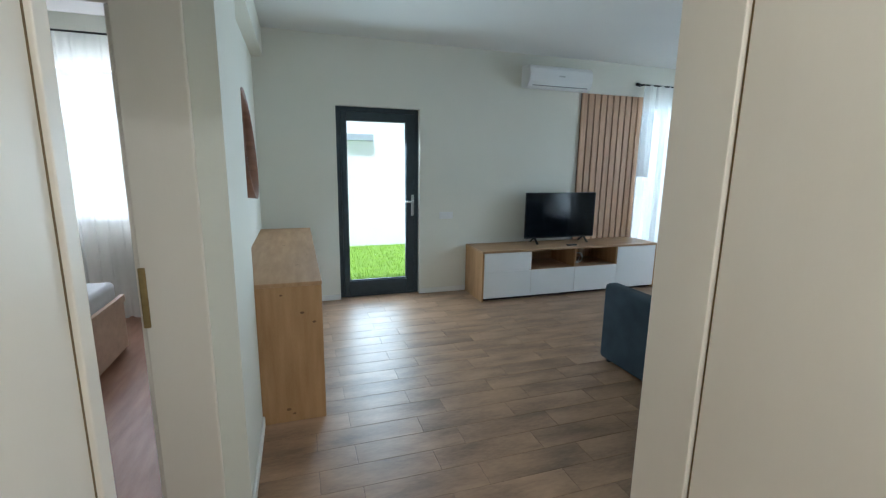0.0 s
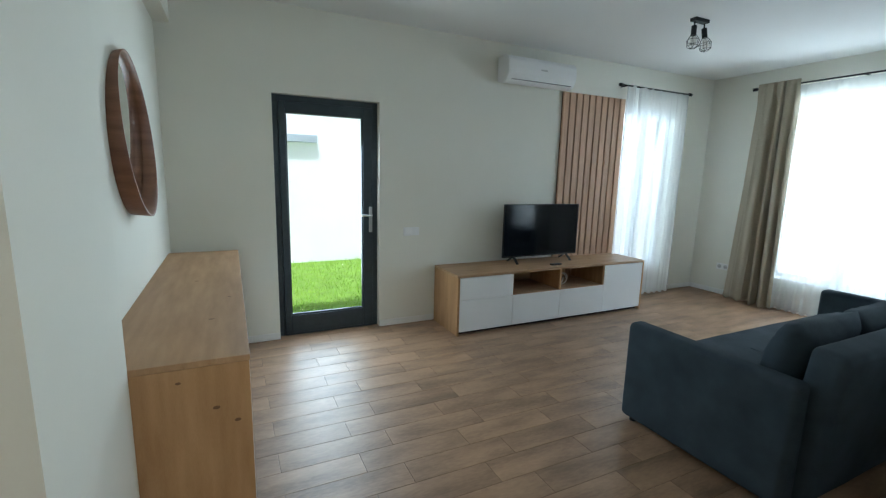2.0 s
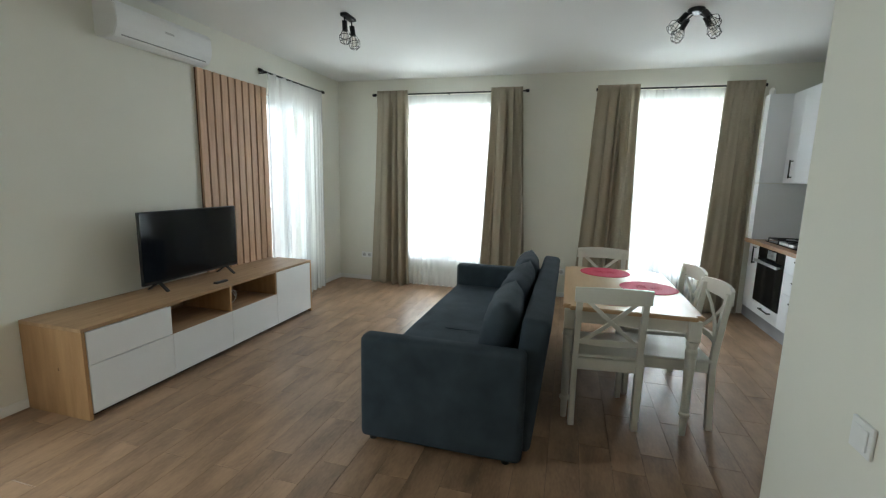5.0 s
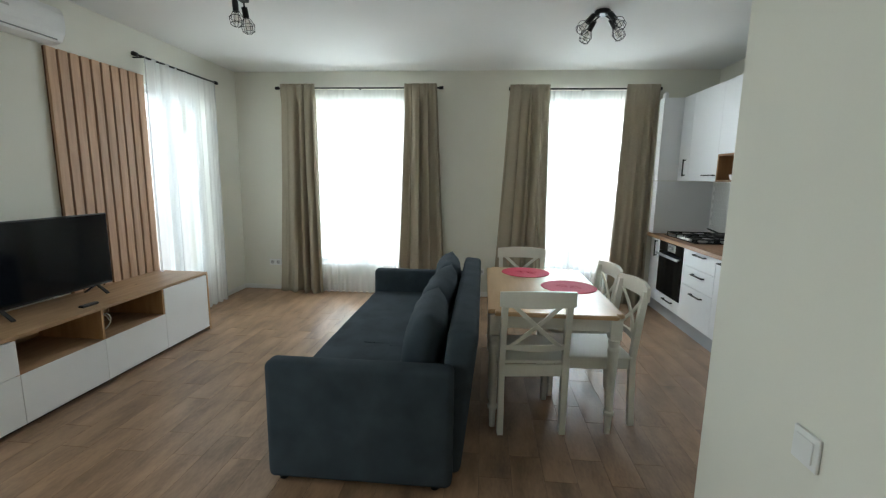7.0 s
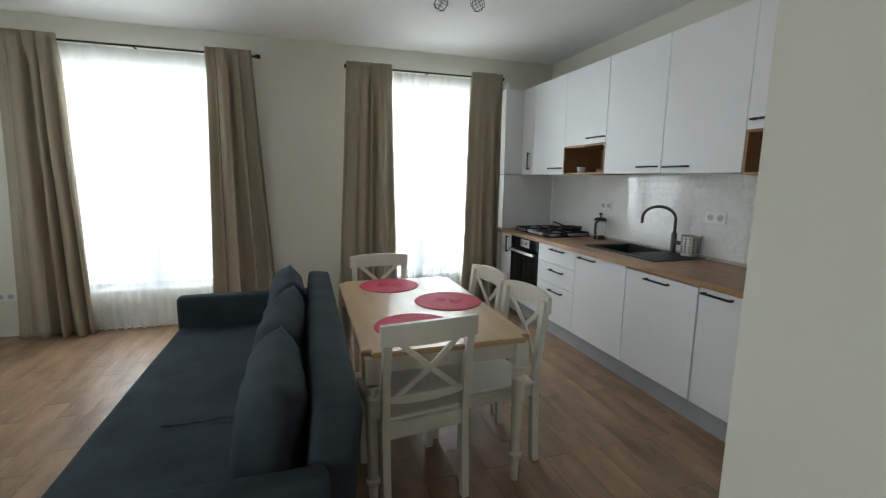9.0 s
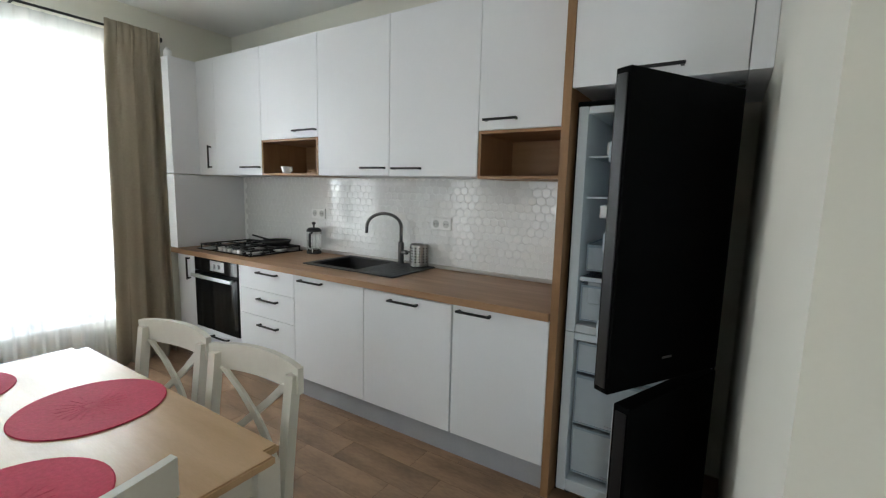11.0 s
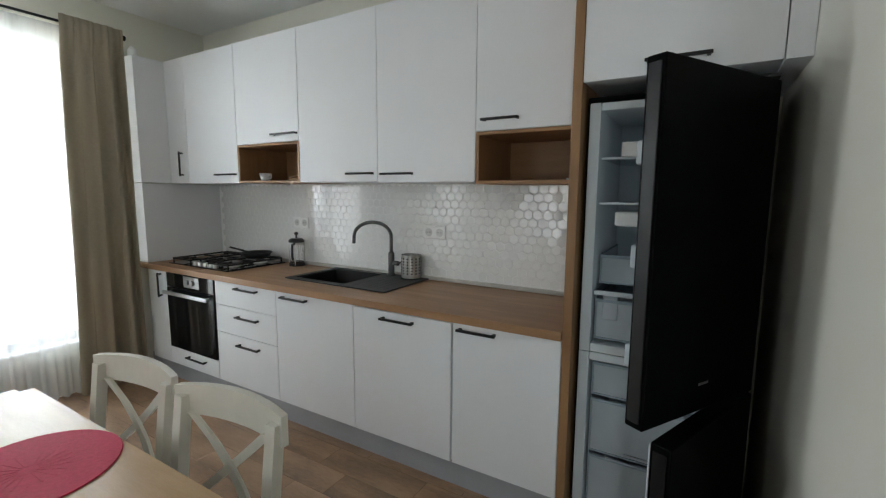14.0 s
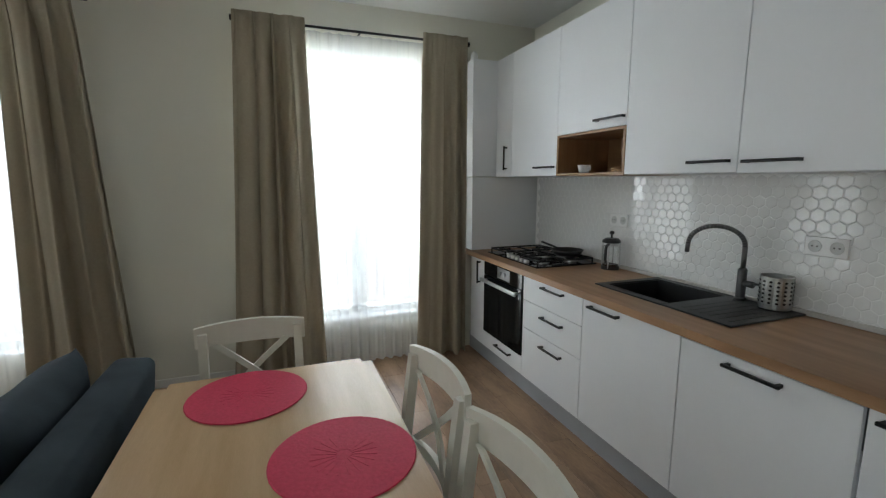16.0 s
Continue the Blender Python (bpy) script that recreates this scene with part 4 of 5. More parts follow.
def oven_unit():
    u = thing("oven_cabinet", (6.394, 1.0, 0.1), "white cabinet with a drawer below the built-in oven", "kitchen cabinet", "kitchen base cabinets")
    x0, x1 = CABX[2], CABX[1]
    part("side_panel", box(x0 + 0.001, KY + 0.002, 0.147, x0 + 0.017, FY - 0.021, TOPZ - 0.04), WHITE, u)
    part("side_panel", box(x1 - 0.017, KY + 0.002, 0.147, x1 - 0.001, FY - 0.021, TOPZ - 0.04), WHITE, u)
    part("shelf", box(x0 + 0.018, KY + 0.002, 0.256, x1 - 0.018, FY - 0.021, 0.272), WHITE, u)
    f = part("drawer_front", box(x0 + 0.002, FY - 0.02, Z0, x1 - 0.002, FY, 0.274, 0.0015, seg=1), WHITE, u)
    handle(f, 6.23, 6.46, FY, 0.234)
    o = thing("oven", (6.394, 1.1, 0.28), "built-in black glass oven with a steel handle and control strip", "oven")
    part("housing", box(x0 + 0.02, KY + 0.05, 0.278, x1 - 0.02, FY - 0.022, 0.855), PLASTB, o)
    part("door", box(x0 + 0.012, FY - 0.021, 0.28, x1 - 0.012, FY + 0.006, 0.745, 0.003), OVENG, o)
    part("control_panel", box(x0 + 0.012, FY - 0.021, 0.75, x1 - 0.012, FY + 0.004, 0.857, 0.002), OVENG, o)
    part("steel_strip", box(x0 + 0.18, FY + 0.0045, 0.765, x1 - 0.24, FY + 0.0065, 0.847, 0.001), STEEL, o, "steel plate behind the knobs")
    for q in (6.335, 6.395):
        part("knob", rod((q, FY + 0.0065, 0.806), (q, FY + 0.026, 0.806), 0.018, seg=20), STEEL, o, smooth=False)
    hb = box(x0 + 0.03, FY + 0.038, 0.70, x1 - 0.03, FY + 0.052, 0.728, 0.004)
    for q in (x0 + 0.07, x1 - 0.07):
        box(q - 0.01, FY + 0.0062, 0.706, q + 0.01, FY + 0.040, 0.722, 0.002, hb)
    part("handle", hb, STEEL, o, "brushed steel oven handle")


oven_unit()


def worktop():
    w = thing("worktop", (5.4, 1.05, 0.845), "knotty oak laminate kitchen worktop", "worktop")
    sx0, sx1, sy0, sy1 = 4.755, 5.535, 0.745, 1.175
    x0, x1, y1, zb = CABX[6], WX - 0.003, FY + 0.02, TOPZ - 0.038
    xs, ys = (x0, sx0, sx1, x1), (KY + 0.001, sy0, sy1, y1)
    bm = bmesh.new()
    grid = [[bm.verts.new((x, y, zb)) for y in ys] for x in xs]
    cells = [bm.faces.new((grid[i][j], grid[i + 1][j], grid[i + 1][j + 1], grid[i][j + 1])) for i in range(3) for j in range(3) if (i, j) != (1, 1)]
    up = bmesh.ops.extrude_face_region(bm, geom=cells)
    bmesh.ops.translate(bm, vec=(0, 0, TOPZ - zb), verts=[v for v in up["geom"] if isinstance(v, bmesh.types.BMVert)])
    bmesh.ops.recalc_face_normals(bm, faces=bm.faces[:])
    part("slab", bm, COUNT, w)
    part("edge_strip", box(x0, y1, zb, x1, y1 + 0.002, TOPZ - 0.001), COUNT, w)
    part("upstand", box(x0, KY + 0.012, TOPZ + 0.0005, WX - 0.16, KY + 0.026, TOPZ + 0.025, 0.004), mat("grey_upstand", (0.55, 0.53, 0.50), (0.45, 0.42, 0.39), 0.4), w, "slim grey sealing strip along the wall")
    s = thing("sink", (5.13, 1.03, TOPZ), "black composite sink with a drainer set into the worktop", "sink")
    f = box(sx0 - 0.02, sy0 - 0.02, TOPZ + 0.0005, sx0 + 0.33, sy1 + 0.02, TOPZ + 0.009, 0.004)
    box(sx1 - 0.03, sy0 - 0.02, TOPZ + 0.0005, sx1 + 0.02, sy1 + 0.02, TOPZ + 0.009, 0.004, f)
    box(sx0 + 0.33, sy0 - 0.02, TOPZ + 0.0005, sx1 - 0.03, sy0 + 0.03, TOPZ + 0.009, 0.0, f)
    box(sx0 + 0.33, sy1 - 0.03, TOPZ + 0.0005, sx1 - 0.03, sy1 + 0.02, TOPZ + 0.009, 0.0, f)
    part("rim", f, SINKM, s)
    bx0, bx1, by0, by1, d = sx0 + 0.33, sx1 - 0.03, sy0 + 0.03, sy1 - 0.03, 0.17
    b = box(bx0, by0, TOPZ - d, bx1, by1, TOPZ - d + 0.01)
    box(bx0 - 0.006, by0, TOPZ - d, bx0, by1, TOPZ, bm=b)
    box(bx1, by0, TOPZ - d, bx1 + 0.006, by1, TOPZ, bm=b)
    box(bx0, by0 - 0.006, TOPZ - d, bx1, by0, TOPZ, bm=b)
    box(bx0, by1, TOPZ - d, bx1, by1 + 0.006, TOPZ, bm=b)
    part("bowl", b, SINKM, s)
    for k in range(6):
        part("drainer_rib", box(sx0 + 0.02 + 0.045 * k, sy0 + 0.06, TOPZ + 0.009, sx0 + 0.032 + 0.045 * k, sy1 - 0.03, TOPZ + 0.0102, 0.001, seg=1), SINKM, s)


worktop()


def faucet():
    x, y, z = 5.01, 0.765, TOPZ + 0.009
    f = thing("faucet", (x, y, z), "dark steel high-arc kitchen faucet", "faucet")
    part("body", lathe([(0.027, 0), (0.027, 0.01), (0.021, 0.014), (0.021, 0.15), (0.013, 0.16)], (x, y, z), 20), GUNM, f)
    pts = [(x, y, z + 0.15), (x, y, z + 0.262)]
    for k in range(1, 25):
        a = math.pi * k / 24
        pts.append((x + 0.10 - 0.10 * math.cos(a), y + (0.10 - 0.10 * math.cos(a)) * 0.7, z + 0.262 + 0.095 * math.sin(a)))
    pts.append((pts[-1][0] + 0.003, pts[-1][1], pts[-1][2] - 0.045))
    part("spout", tube(pts, 0.0115, 12), GUNM, f, smooth=True)
    lv = rod((x - 0.015, y, z + 0.085), (x - 0.06, y + 0.005, z + 0.085), 0.016)
    rod((x - 0.055, y + 0.005, z + 0.09), (x - 0.12, y + 0.02, z + 0.10), 0.006, lv)
    part("lever", lv, GUNM, f, smooth=True)


faucet()


def gas_hob():
    x0, x1, y0, y1, z = 6.06, 6.80, 0.765, 1.265, TOPZ
    h = thing("gas_hob", ((x0 + x1) / 2, 1.02, z), "wide black five-burner gas hob with cast-iron grates", "hob")
    part("plate", box(x0, y0, z + 0.0005, x1, y1, z + 0.010, 0.004), OVENG, h)
    for cx, cy, r in ((6.20, 0.89, 0.042), (6.66, 0.89, 0.042), (6.20, 1.12, 0.032), (6.66, 1.12, 0.042), (6.43, 0.96, 0.06)):
        b = lathe([(r + 0.012, 0.010), (r + 0.012, 0.016), (r, 0.018), (r, 0.026)], (cx, cy, z), 20)
        bn = part("burner", b, STEEL, h)
        part("burner_cap", lathe([(r - 0.008, 0.0262), (r - 0.006, 0.032), (r - 0.014, 0.035)], (cx, cy, z), 20), BLACK, bn)
    for gx0, gx1 in ((6.085, 6.315), (6.32, 6.54), (6.545, 6.775)):
        ga, gb = y0 + 0.02, y1 - (0.10 if gx0 > 6.3 and gx1 < 6.6 else 0.025)
        gr = None
        for a, b in (((gx0, ga), (gx1, ga)), ((gx0, gb), (gx1, gb)), ((gx0, ga), (gx0, gb)), ((gx1, ga), (gx1, gb)), ((gx0, (ga + gb) / 2), (gx1, (ga + gb) / 2))):
            gr = bar((*a, z + 0.042), (*b, z + 0.042), 0.011, 0.011, up=(0, 0, 1), bevel=0.001, bm=gr)
        mx = (gx0 + gx1) / 2
        for cy in (ga + 0.055, gb - 0.055):
            gr = bar((mx, cy - 0.055, z + 0.044), (mx, cy + 0.055, z + 0.044), 0.009, 0.012, up=(0, 0, 1), bevel=0.001, bm=gr)
            gr = bar((gx0, cy, z + 0.044), (gx1, cy, z + 0.044), 0.009, 0.012, up=(0, 0, 1), bevel=0.001, bm=gr)
        for q in (gx0, gx1):
            for r in (ga, gb):
                gr = bar((q, r, z + 0.010), (q, r, z + 0.048), 0.010, 0.010, up=(0.3, 1, 0), bevel=0.001, bm=gr)
        part("grate", gr, BLACK, h, "cast-iron pan support")
    for k in range(5):
        part("knob", lathe([(0.021, 0.0102), (0.020, 0.032), (0.017, 0.035)], (6.255 + 0.062 * k, 1.225, z), 16), STEEL, h)
    p = thing("frying_pan", (6.22, 0.905, z + 0.049), "black frying pan standing on a rear burner", "pan")
    own = bmesh.new()
    prof = [(0.0, 0.004), (0.085, 0.0), (0.092, 0.003), (0.118, 0.042), (0.115, 0.043), (0.088, 0.008), (0.0, 0.007)]
    rings = [[own.verts.new((6.22 + max(q, 0.001) * math.cos(2 * math.pi * i / 28), 0.905 + max(q, 0.001) * math.sin(2 * math.pi * i / 28), z + 0.05 + w)) for i in range(28)] for q, w in prof]
    for a, b in zip(rings, rings[1:]):
        for i in range(28):
            own.faces.new((a[i], a[(i + 1) % 28], b[(i + 1) % 28], b[i]))
    bmesh.ops.recalc_face_normals(own, faces=own.faces[:])
    part("pan_body", own, BLACK, p, smooth=True)
    part("pan_handle", bar((6.33, 0.915, z + 0.09), (6.49, 0.95, z + 0.118), 0.02, 0.012, up=(0, 0, 1)), BLACK, p)


gas_hob()


def french_press():
    x, y, z = 5.885, 0.80, TOPZ
    f = thing("french_press", (x, y, z), "small glass coffee press with a black lid and chrome frame", "coffee press")
    part("glass_body", lathe([(0.044, 0.008), (0.044, 0.155)], (x, y, z), 24), PRESSG, f, smooth=False)
    part("coffee", lathe([(0.041, 0.009), (0.041, 0.03)], (x, y, z), 24), mat("dark_coffee", (0.03, 0.015, 0.008), rough=0.2, bump=0), f)
    part("base", lathe([(0.030, 0.0005), (0.049, 0.0015), (0.049, 0.02), (0.045, 0.022)], (x, y, z), 24), PLASTB, f)
    fr = lathe([(0.0485, 0.140), (0.0485, 0.154)], (x, y, z), 24)
    for k in range(4):
        a = 0.6 + k * math.pi / 2
        rod((x + 0.047 * math.cos(a), y + 0.047 * math.sin(a), z + 0.01), (x + 0.047 * math.cos(a), y + 0.047 * math.sin(a), z + 0.155), 0.003, fr, 8)
    part("frame", fr, STEEL, f)
    part("lid", lathe([(0.049, 0.155), (0.049, 0.168), (0.035, 0.18), (0.006, 0.182), (0.005, 0.20), (0.013, 0.205), (0.013, 0.216), (0.004, 0.222)], (x, y, z), 24), PLASTB, f)
    part("handle", tube([(x - 0.026, y + 0.04, z + 0.15), (x - 0.052, y + 0.08, z + 0.145), (x - 0.054, y + 0.084, z + 0.07), (x - 0.048, y + 0.074, z + 0.055)], 0.008, 8), PLASTB, f)
    f.scale = (1.2, 1.2, 1.17)


french_press()


def utensil_cup():
    x, y, z = 4.845, 0.77, TOPZ + 0.0125
    c = thing("utensil_cup", (x, y, z), "perforated stainless steel utensil cup on the drainer", "utensil holder")
    part("shell", lathe([(0.050, 0.0), (0.052, 0.004), (0.052, 0.138), (0.054, 0.142), (0.049, 0.142), (0.048, 0.006)], (x, y, z), 28), STEEL, c)
    me = mesh_of("hole", lathe([(0.0052, 0.0), (0.0052, 0.001)], (0, 0, 0), 8), PLASTB)
    for i in range(14):
        for j in range(6):
            a = 2 * math.pi * i / 14
            ob = new("hole", me)
            ob.parent = c
            ob.matrix_basis = Matrix.Translation((0.0524 * math.cos(a), 0.0524 * math.sin(a), 0.03 + 0.018 * j)) @ Matrix.Rotation(a, 4, 'Z') @ Matrix.Rotation(radians(90), 4, 'Y')
    c.scale = (1.22, 1.22, 1.06)


utensil_cup()

# wall cabinets, tall end panel and boiler column
UZ0, UZ1 = 1.522, 2.465


def wall_unit(x0, x1, z0, h, label, side=None):
    u = thing("wall_cabinet", ((x0 + x1) / 2, 0.95, z0), label, "kitchen cabinet", "kitchen wall cabinets")
    part("body", box(x0 + 0.001, KY + 0.002, z0, x1 - 0.001, UY - 0.021, UZ1), WHITE, u)
    f = part("door", box(x0 + 0.0015, UY - 0.02, z0 + 0.001, x1 - 0.0015, UY, UZ1, 0.0015, seg=1), WHITE, u)
    if side:
        handle(f, side[0], side[0], UY, side[1], True, side[2])
    else:
        handle(f, h[0], h[1], UY, h[2])


wall_unit(CABX[1], CABX[0], UZ0, None, "narrow white kitchen wall cabinet in the corner", (6.775, 1.576, 0.19))
wall_unit(CABX[2], CABX[1], UZ0, (6.10, 6.33, 1.582), "white kitchen wall cabinet over the hob")
wall_unit(CABX[3], CABX[2], 1.784, (5.468, 5.70, 1.832), "short white kitchen wall cabinet above an open oak niche")
wall_unit(CABX[4], CABX[3], UZ0, (4.854, 5.05, 1.569), "white kitchen wall cabinet over the sink")
wall_unit(CABX[5], CABX[4], UZ0 - 0.004, (4.582, 4.796, 1.564), "white kitchen wall cabinet over the sink")
wall_unit(CABX[6], CABX[5], 1.76, (3.988, 4.18, 1.812), "short white kitchen wall cabinet above an open oak niche")


def open_niche(x0, x1, z0, z1, label):
    n = thing("open_shelf", ((x0 + x1) / 2, 0.95, z0), label, "shelf", "open oak niches")
    part("back_panel", box(x0 + 0.018, KY + 0.002, z0 + 0.016, x1 - 0.018, KY + 0.01, z1 - 0.016), OAKN, n)
    part("shelf_board", box(x0, KY + 0.002, z0, x1, UY, z0 + 0.016, 0.001, seg=1), OAKN, n)
    part("top_board", box(x0, KY + 0.002, z1 - 0.016, x1, UY, z1, 0.001, seg=1), OAKN, n)
    part("side_board", box(x0, KY + 0.002, z0 + 0.0165, x0 + 0.018, UY, z1 - 0.0165, 0.001, seg=1), OAKP, n)
    part("side_board", box(x1 - 0.018, KY + 0.002, z0 + 0.0165, x1, UY, z1 - 0.0165, 0.001, seg=1), OAKP, n)


open_niche(CABX[3] + 0.002, CABX[2] - 0.002, 1.52, 1.782, "open oak niche with a small cup and wooden coasters")
open_niche(CABX[6] + 0.002, CABX[5] - 0.002, 1.507, 1.758, "nearly empty open oak niche between white cabinets")
cup = thing("cup", (5.86, 1.07, 1.536), "small white porcelain cup in the open niche", "cup")
part("bowl", lathe([(0.018, 0.0), (0.03, 0.004), (0.041, 0.05), (0.038, 0.05), (0.027, 0.008)], (5.86, 1.07, 1.5365), 22), PLASTW, cup)
part("cup_handle", tube([(5.82, 1.07, 1.575), (5.80, 1.07, 1.575), (5.80, 1.07, 1.555), (5.825, 1.07, 1.55)], 0.004, 6), PLASTW, cup)
for k, (cx, cy, dz) in enumerate(((5.58, 1.06, 0.0), (5.575, 1.065, 0.016), (5.52, 1.08, 0.0))):
    co = thing("coaster", (cx, cy, 1.536 + dz), "round turned wooden coaster in the open niche", "coaster", "wooden coasters")
    part("disc", lathe([(0.036, 0.0005), (0.039, 0.007), (0.036, 0.0145)], (cx, cy, 1.536 + dz), 24), OAK, co)
hk = thing("hinge_key", (3.74, 1.10, 1.523), "small pale plastic clip lying in the niche", "clip")
part("body", box(3.71, 1.08, 1.5235, 3.77, 1.10, 1.532, 0.003), PLASTW, hk)

col = thing("boiler_column", (7.02, 1.0, TOPZ), "tall white panelled column at the end of the worktop", "cabinet")
part("upper_body", box(CABX[0] + 0.001, KY + 0.002, 1.525, WX - 0.002, FY - 0.005, UZ1, 0.003), WHITE, col)
part("lower_body", box(CABX[0] + 0.004, KY + 0.002, TOPZ + 0.001, WX - 0.002, FY - 0.008, 1.519, 0.002), WHITE, col)
part("top_cap", lathe([(0.03, 0.0), (0.03, 0.05), (0.012, 0.075)], (7.035, 1.30, UZ1), 16), PLASTW, col, "white plastic pipe cover")

panel = thing("tall_side_panel", (3.66, 1.04, 0), "tall oak side panel between the units and the fridge", "panel")
part("board", box(3.655, KY + 0.002, 0.0, 3.691, FY + 0.0015, 2.47, 0.001), OAKP, panel)
part("edge_band", box(3.655, FY + 0.0018, 0.0, 3.691, FY + 0.0035, 2.47, 0.0005, seg=1), OAKP, panel, "thin oak edge band")
over = thing("wall_cabinet", (3.34, 1.03, 1.885), "white kitchen cabinet above the fridge", "kitchen cabinet", "kitchen wall cabinets")
part("body", box(3.042, KY + 0.002, 1.885, 3.653, FY - 0.021, 2.47), WHITE, over)
ov = part("door", box(3.044, FY - 0.02, 1.88, 3.653, FY, 2.47, 0.0015, seg=1), WHITE, over)
handle(ov, 3.235, 3.44, FY, 1.925)
part("filler", box(PX + 0.002, KY + 0.002, 1.88, 3.040, FY, 2.47), WHITE, over)


# ---- fridge ----
def fridge():
    f = thing("fridge", (3.34, 1.0, 0), "black fridge-freezer standing empty with both doors open", "fridge")
    x0, x1, y0, y1, zt, zm = 3.045, 3.642, KY + 0.02, 1.285, 1.832, 0.815
    part("side_panel", box(x0, y0, 0.02, x0 + 0.006, y1, zt, 0.002), FRIDGE, f)
    part("side_panel", box(x1 - 0.006, y0, 0.02, x1, y1, zt, 0.002), FRIDGE, f)
    part("top_panel", box(x0 + 0.006, y0, zt - 0.02, x1 - 0.006, y1, zt, 0.0), FRIDGE, f)
    part("back_panel", box(x0 + 0.006, y0, 0.02, x1 - 0.006, y0 + 0.02, zt - 0.02), FRIDGE, f)

    def cell(name, za, zb, floor, roof):
        w = 0.048
        for b in (box(x0 + 0.006, y0 + 0.02, za, x1 - 0.006, y0 + 0.06, zb), box(x0 + 0.006, y0 + 0.0605, za, x0 + w, y1 - 0.001, zb, 0.004),
                  box(x1 - w, y0 + 0.0605, za, x1 - 0.006, y1 + 0.004, zb, 0.004), box(x0 + w + 0.0005, y0 + 0.0605, zb - roof, x1 - w - 0.0005, y1 - 0.001, zb, 0.004),
                  box(x0 + w + 0.0005, y0 + 0.0605, za, x1 - w - 0.0005, y1 - 0.001, za + floor, 0.004)):
            part(name, b, LINER, f, "pale grey plastic inner lining")
    cell("fridge_liner", zm + 0.001, zt - 0.021, 0.035, 0.03)
    cell("freezer_liner", 0.03, zm - 0.001, 0.06, 0.035)
    for z in (1.598, 1.421):
        part("glass_shelf", box(x0 + 0.05, y0 + 0.065, z, x1 - 0.05, y1 - 0.05, z + 0.006), GLASST, f)
        part("shelf_trim", box(x0 + 0.05, y1 - 0.0495, z - 0.001, x1 - 0.05, y1 - 0.042, z + 0.008, 0.001), LINER, f)
    part("drawer_cover", box(x0 + 0.05, y0 + 0.065, 1.06, x1 - 0.05, y1 - 0.03, 1.066), GLASST, f, "glass cover over the vegetable drawer")
    part("shelf_trim", box(x0 + 0.05, y1 - 0.0295, 1.052, x1 - 0.05, y1 - 0.018, 1.07, 0.002), LINER, f)

    def drawer(za, zb, yf, lip):
        d = box(x0 + 0.058, y0 + 0.08, za, x1 - 0.058, yf, za + 0.004)
        box(x0 + 0.058, yf - 0.004, za + 0.004, x1 - 0.058, yf, zb, 0, d)
        box(x0 + 0.058, y0 + 0.08, za + 0.004, x0 + 0.062, yf - 0.004, zb, 0, d)
        box(x1 - 0.062, y0 + 0.08, za + 0.004, x1 - 0.058, yf - 0.004, zb, 0, d)
        p = part("drawer", d, FROST, f, "clear bluish plastic fridge drawer")
        part("drawer_rim", box(x0 + 0.056, yf + 0.0005, zb - 0.012, x1 - 0.056, yf + 0.009, zb, 0.002), RIMC, p)
        part("drawer_rim", box(x1 - 0.064, yf + 0.0005, za, x1 - 0.057, yf + 0.006, zb - 0.0125, 0.001), RIMC, p)
        part("drawer_rim", box(x1 - 0.062, y0 + 0.08, zb, x1 - 0.056, yf, zb + 0.006, 0.001), RIMC, p)
        part("drawer_rim", box(x0 + 0.056, yf + 0.0005, za, x1 - 0.0645, yf + 0.006, za + 0.007, 0.001), RIMC, p)
        if lip:
            part("drawer_grip", box(x0 + 0.20, yf + 0.0065, za + 0.015, x1 - 0.20, yf + 0.014, za + 0.026, 0.002), PLINTH, p)
    drawer(1.09, 1.21, y1 - 0.09, False)
    drawer(0.868, 1.035, y1 - 0.03, True)
    drawer(0.622, 0.765, y1 - 0.035, False)
    drawer(0.368, 0.605, y1 - 0.035, True)
    drawer(0.12, 0.352, y1 - 0.035, True)
    for z, dx in ((1.606, 0.0), (1.336, 0.012)):
        part("egg_tray", box(x0 + 0.30 + dx, y1 - 0.13, z, x1 - 0.125 + dx, y1 - 0.03, z + 0.056, 0.006), PLASTW, f, "small white plastic tray")
    part("egg_tray", box(x1 - 0.145, y1 - 0.10, 0.95, x1 - 0.085, y1 - 0.022, 1.05, 0.006), FROST, f)

    def leaf(name, za, zb, deg):
        m = pose(x0 + 0.02, y1 + 0.025, 0, 0, 0, deg)

        def turned(bm):
            bmesh.ops.transform(bm, matrix=m, verts=bm.verts)
            return bm
        p = part(name, turned(box(0.0, -0.03, za, 0.575, 0.028, zb, 0.004)), FRIDGE, f, "black steel fridge door standing open")
        part("inner_door", turned(box(0.02, -0.045, za + 0.02, 0.555, -0.031, zb - 0.02, 0.004)), LINER, p)
        part("door_seal", turned(box(0.012, -0.036, za + 0.012, 0.565, -0.0305, zb - 0.012, 0.001)), PLINTH, p, "grey rubber door seal")
        part("grip_edge", turned(box(0.576, -0.02, za + 0.02, 0.580, 0.018, zb - 0.02, 0.001)), PLASTB, p)
        for z in ((za + 0.15, za + 0.45, za + 0.75) if zb - za > 0.9 else ()):
            part("door_bin", turned(box(0.05, -0.085, z, 0.525, -0.046, z + 0.07, 0.006)), FROST, p)
        if zb - za > 0.9:
            part("badge", turned(box(0.27, 0.0285, za + 0.085, 0.32, 0.0295, za + 0.093)), STEEL, p, "small silver badge")
    leaf("upper_door", 0.795, 1.822, 59.5)
    leaf("lower_door", 0.04, 0.783, 68)
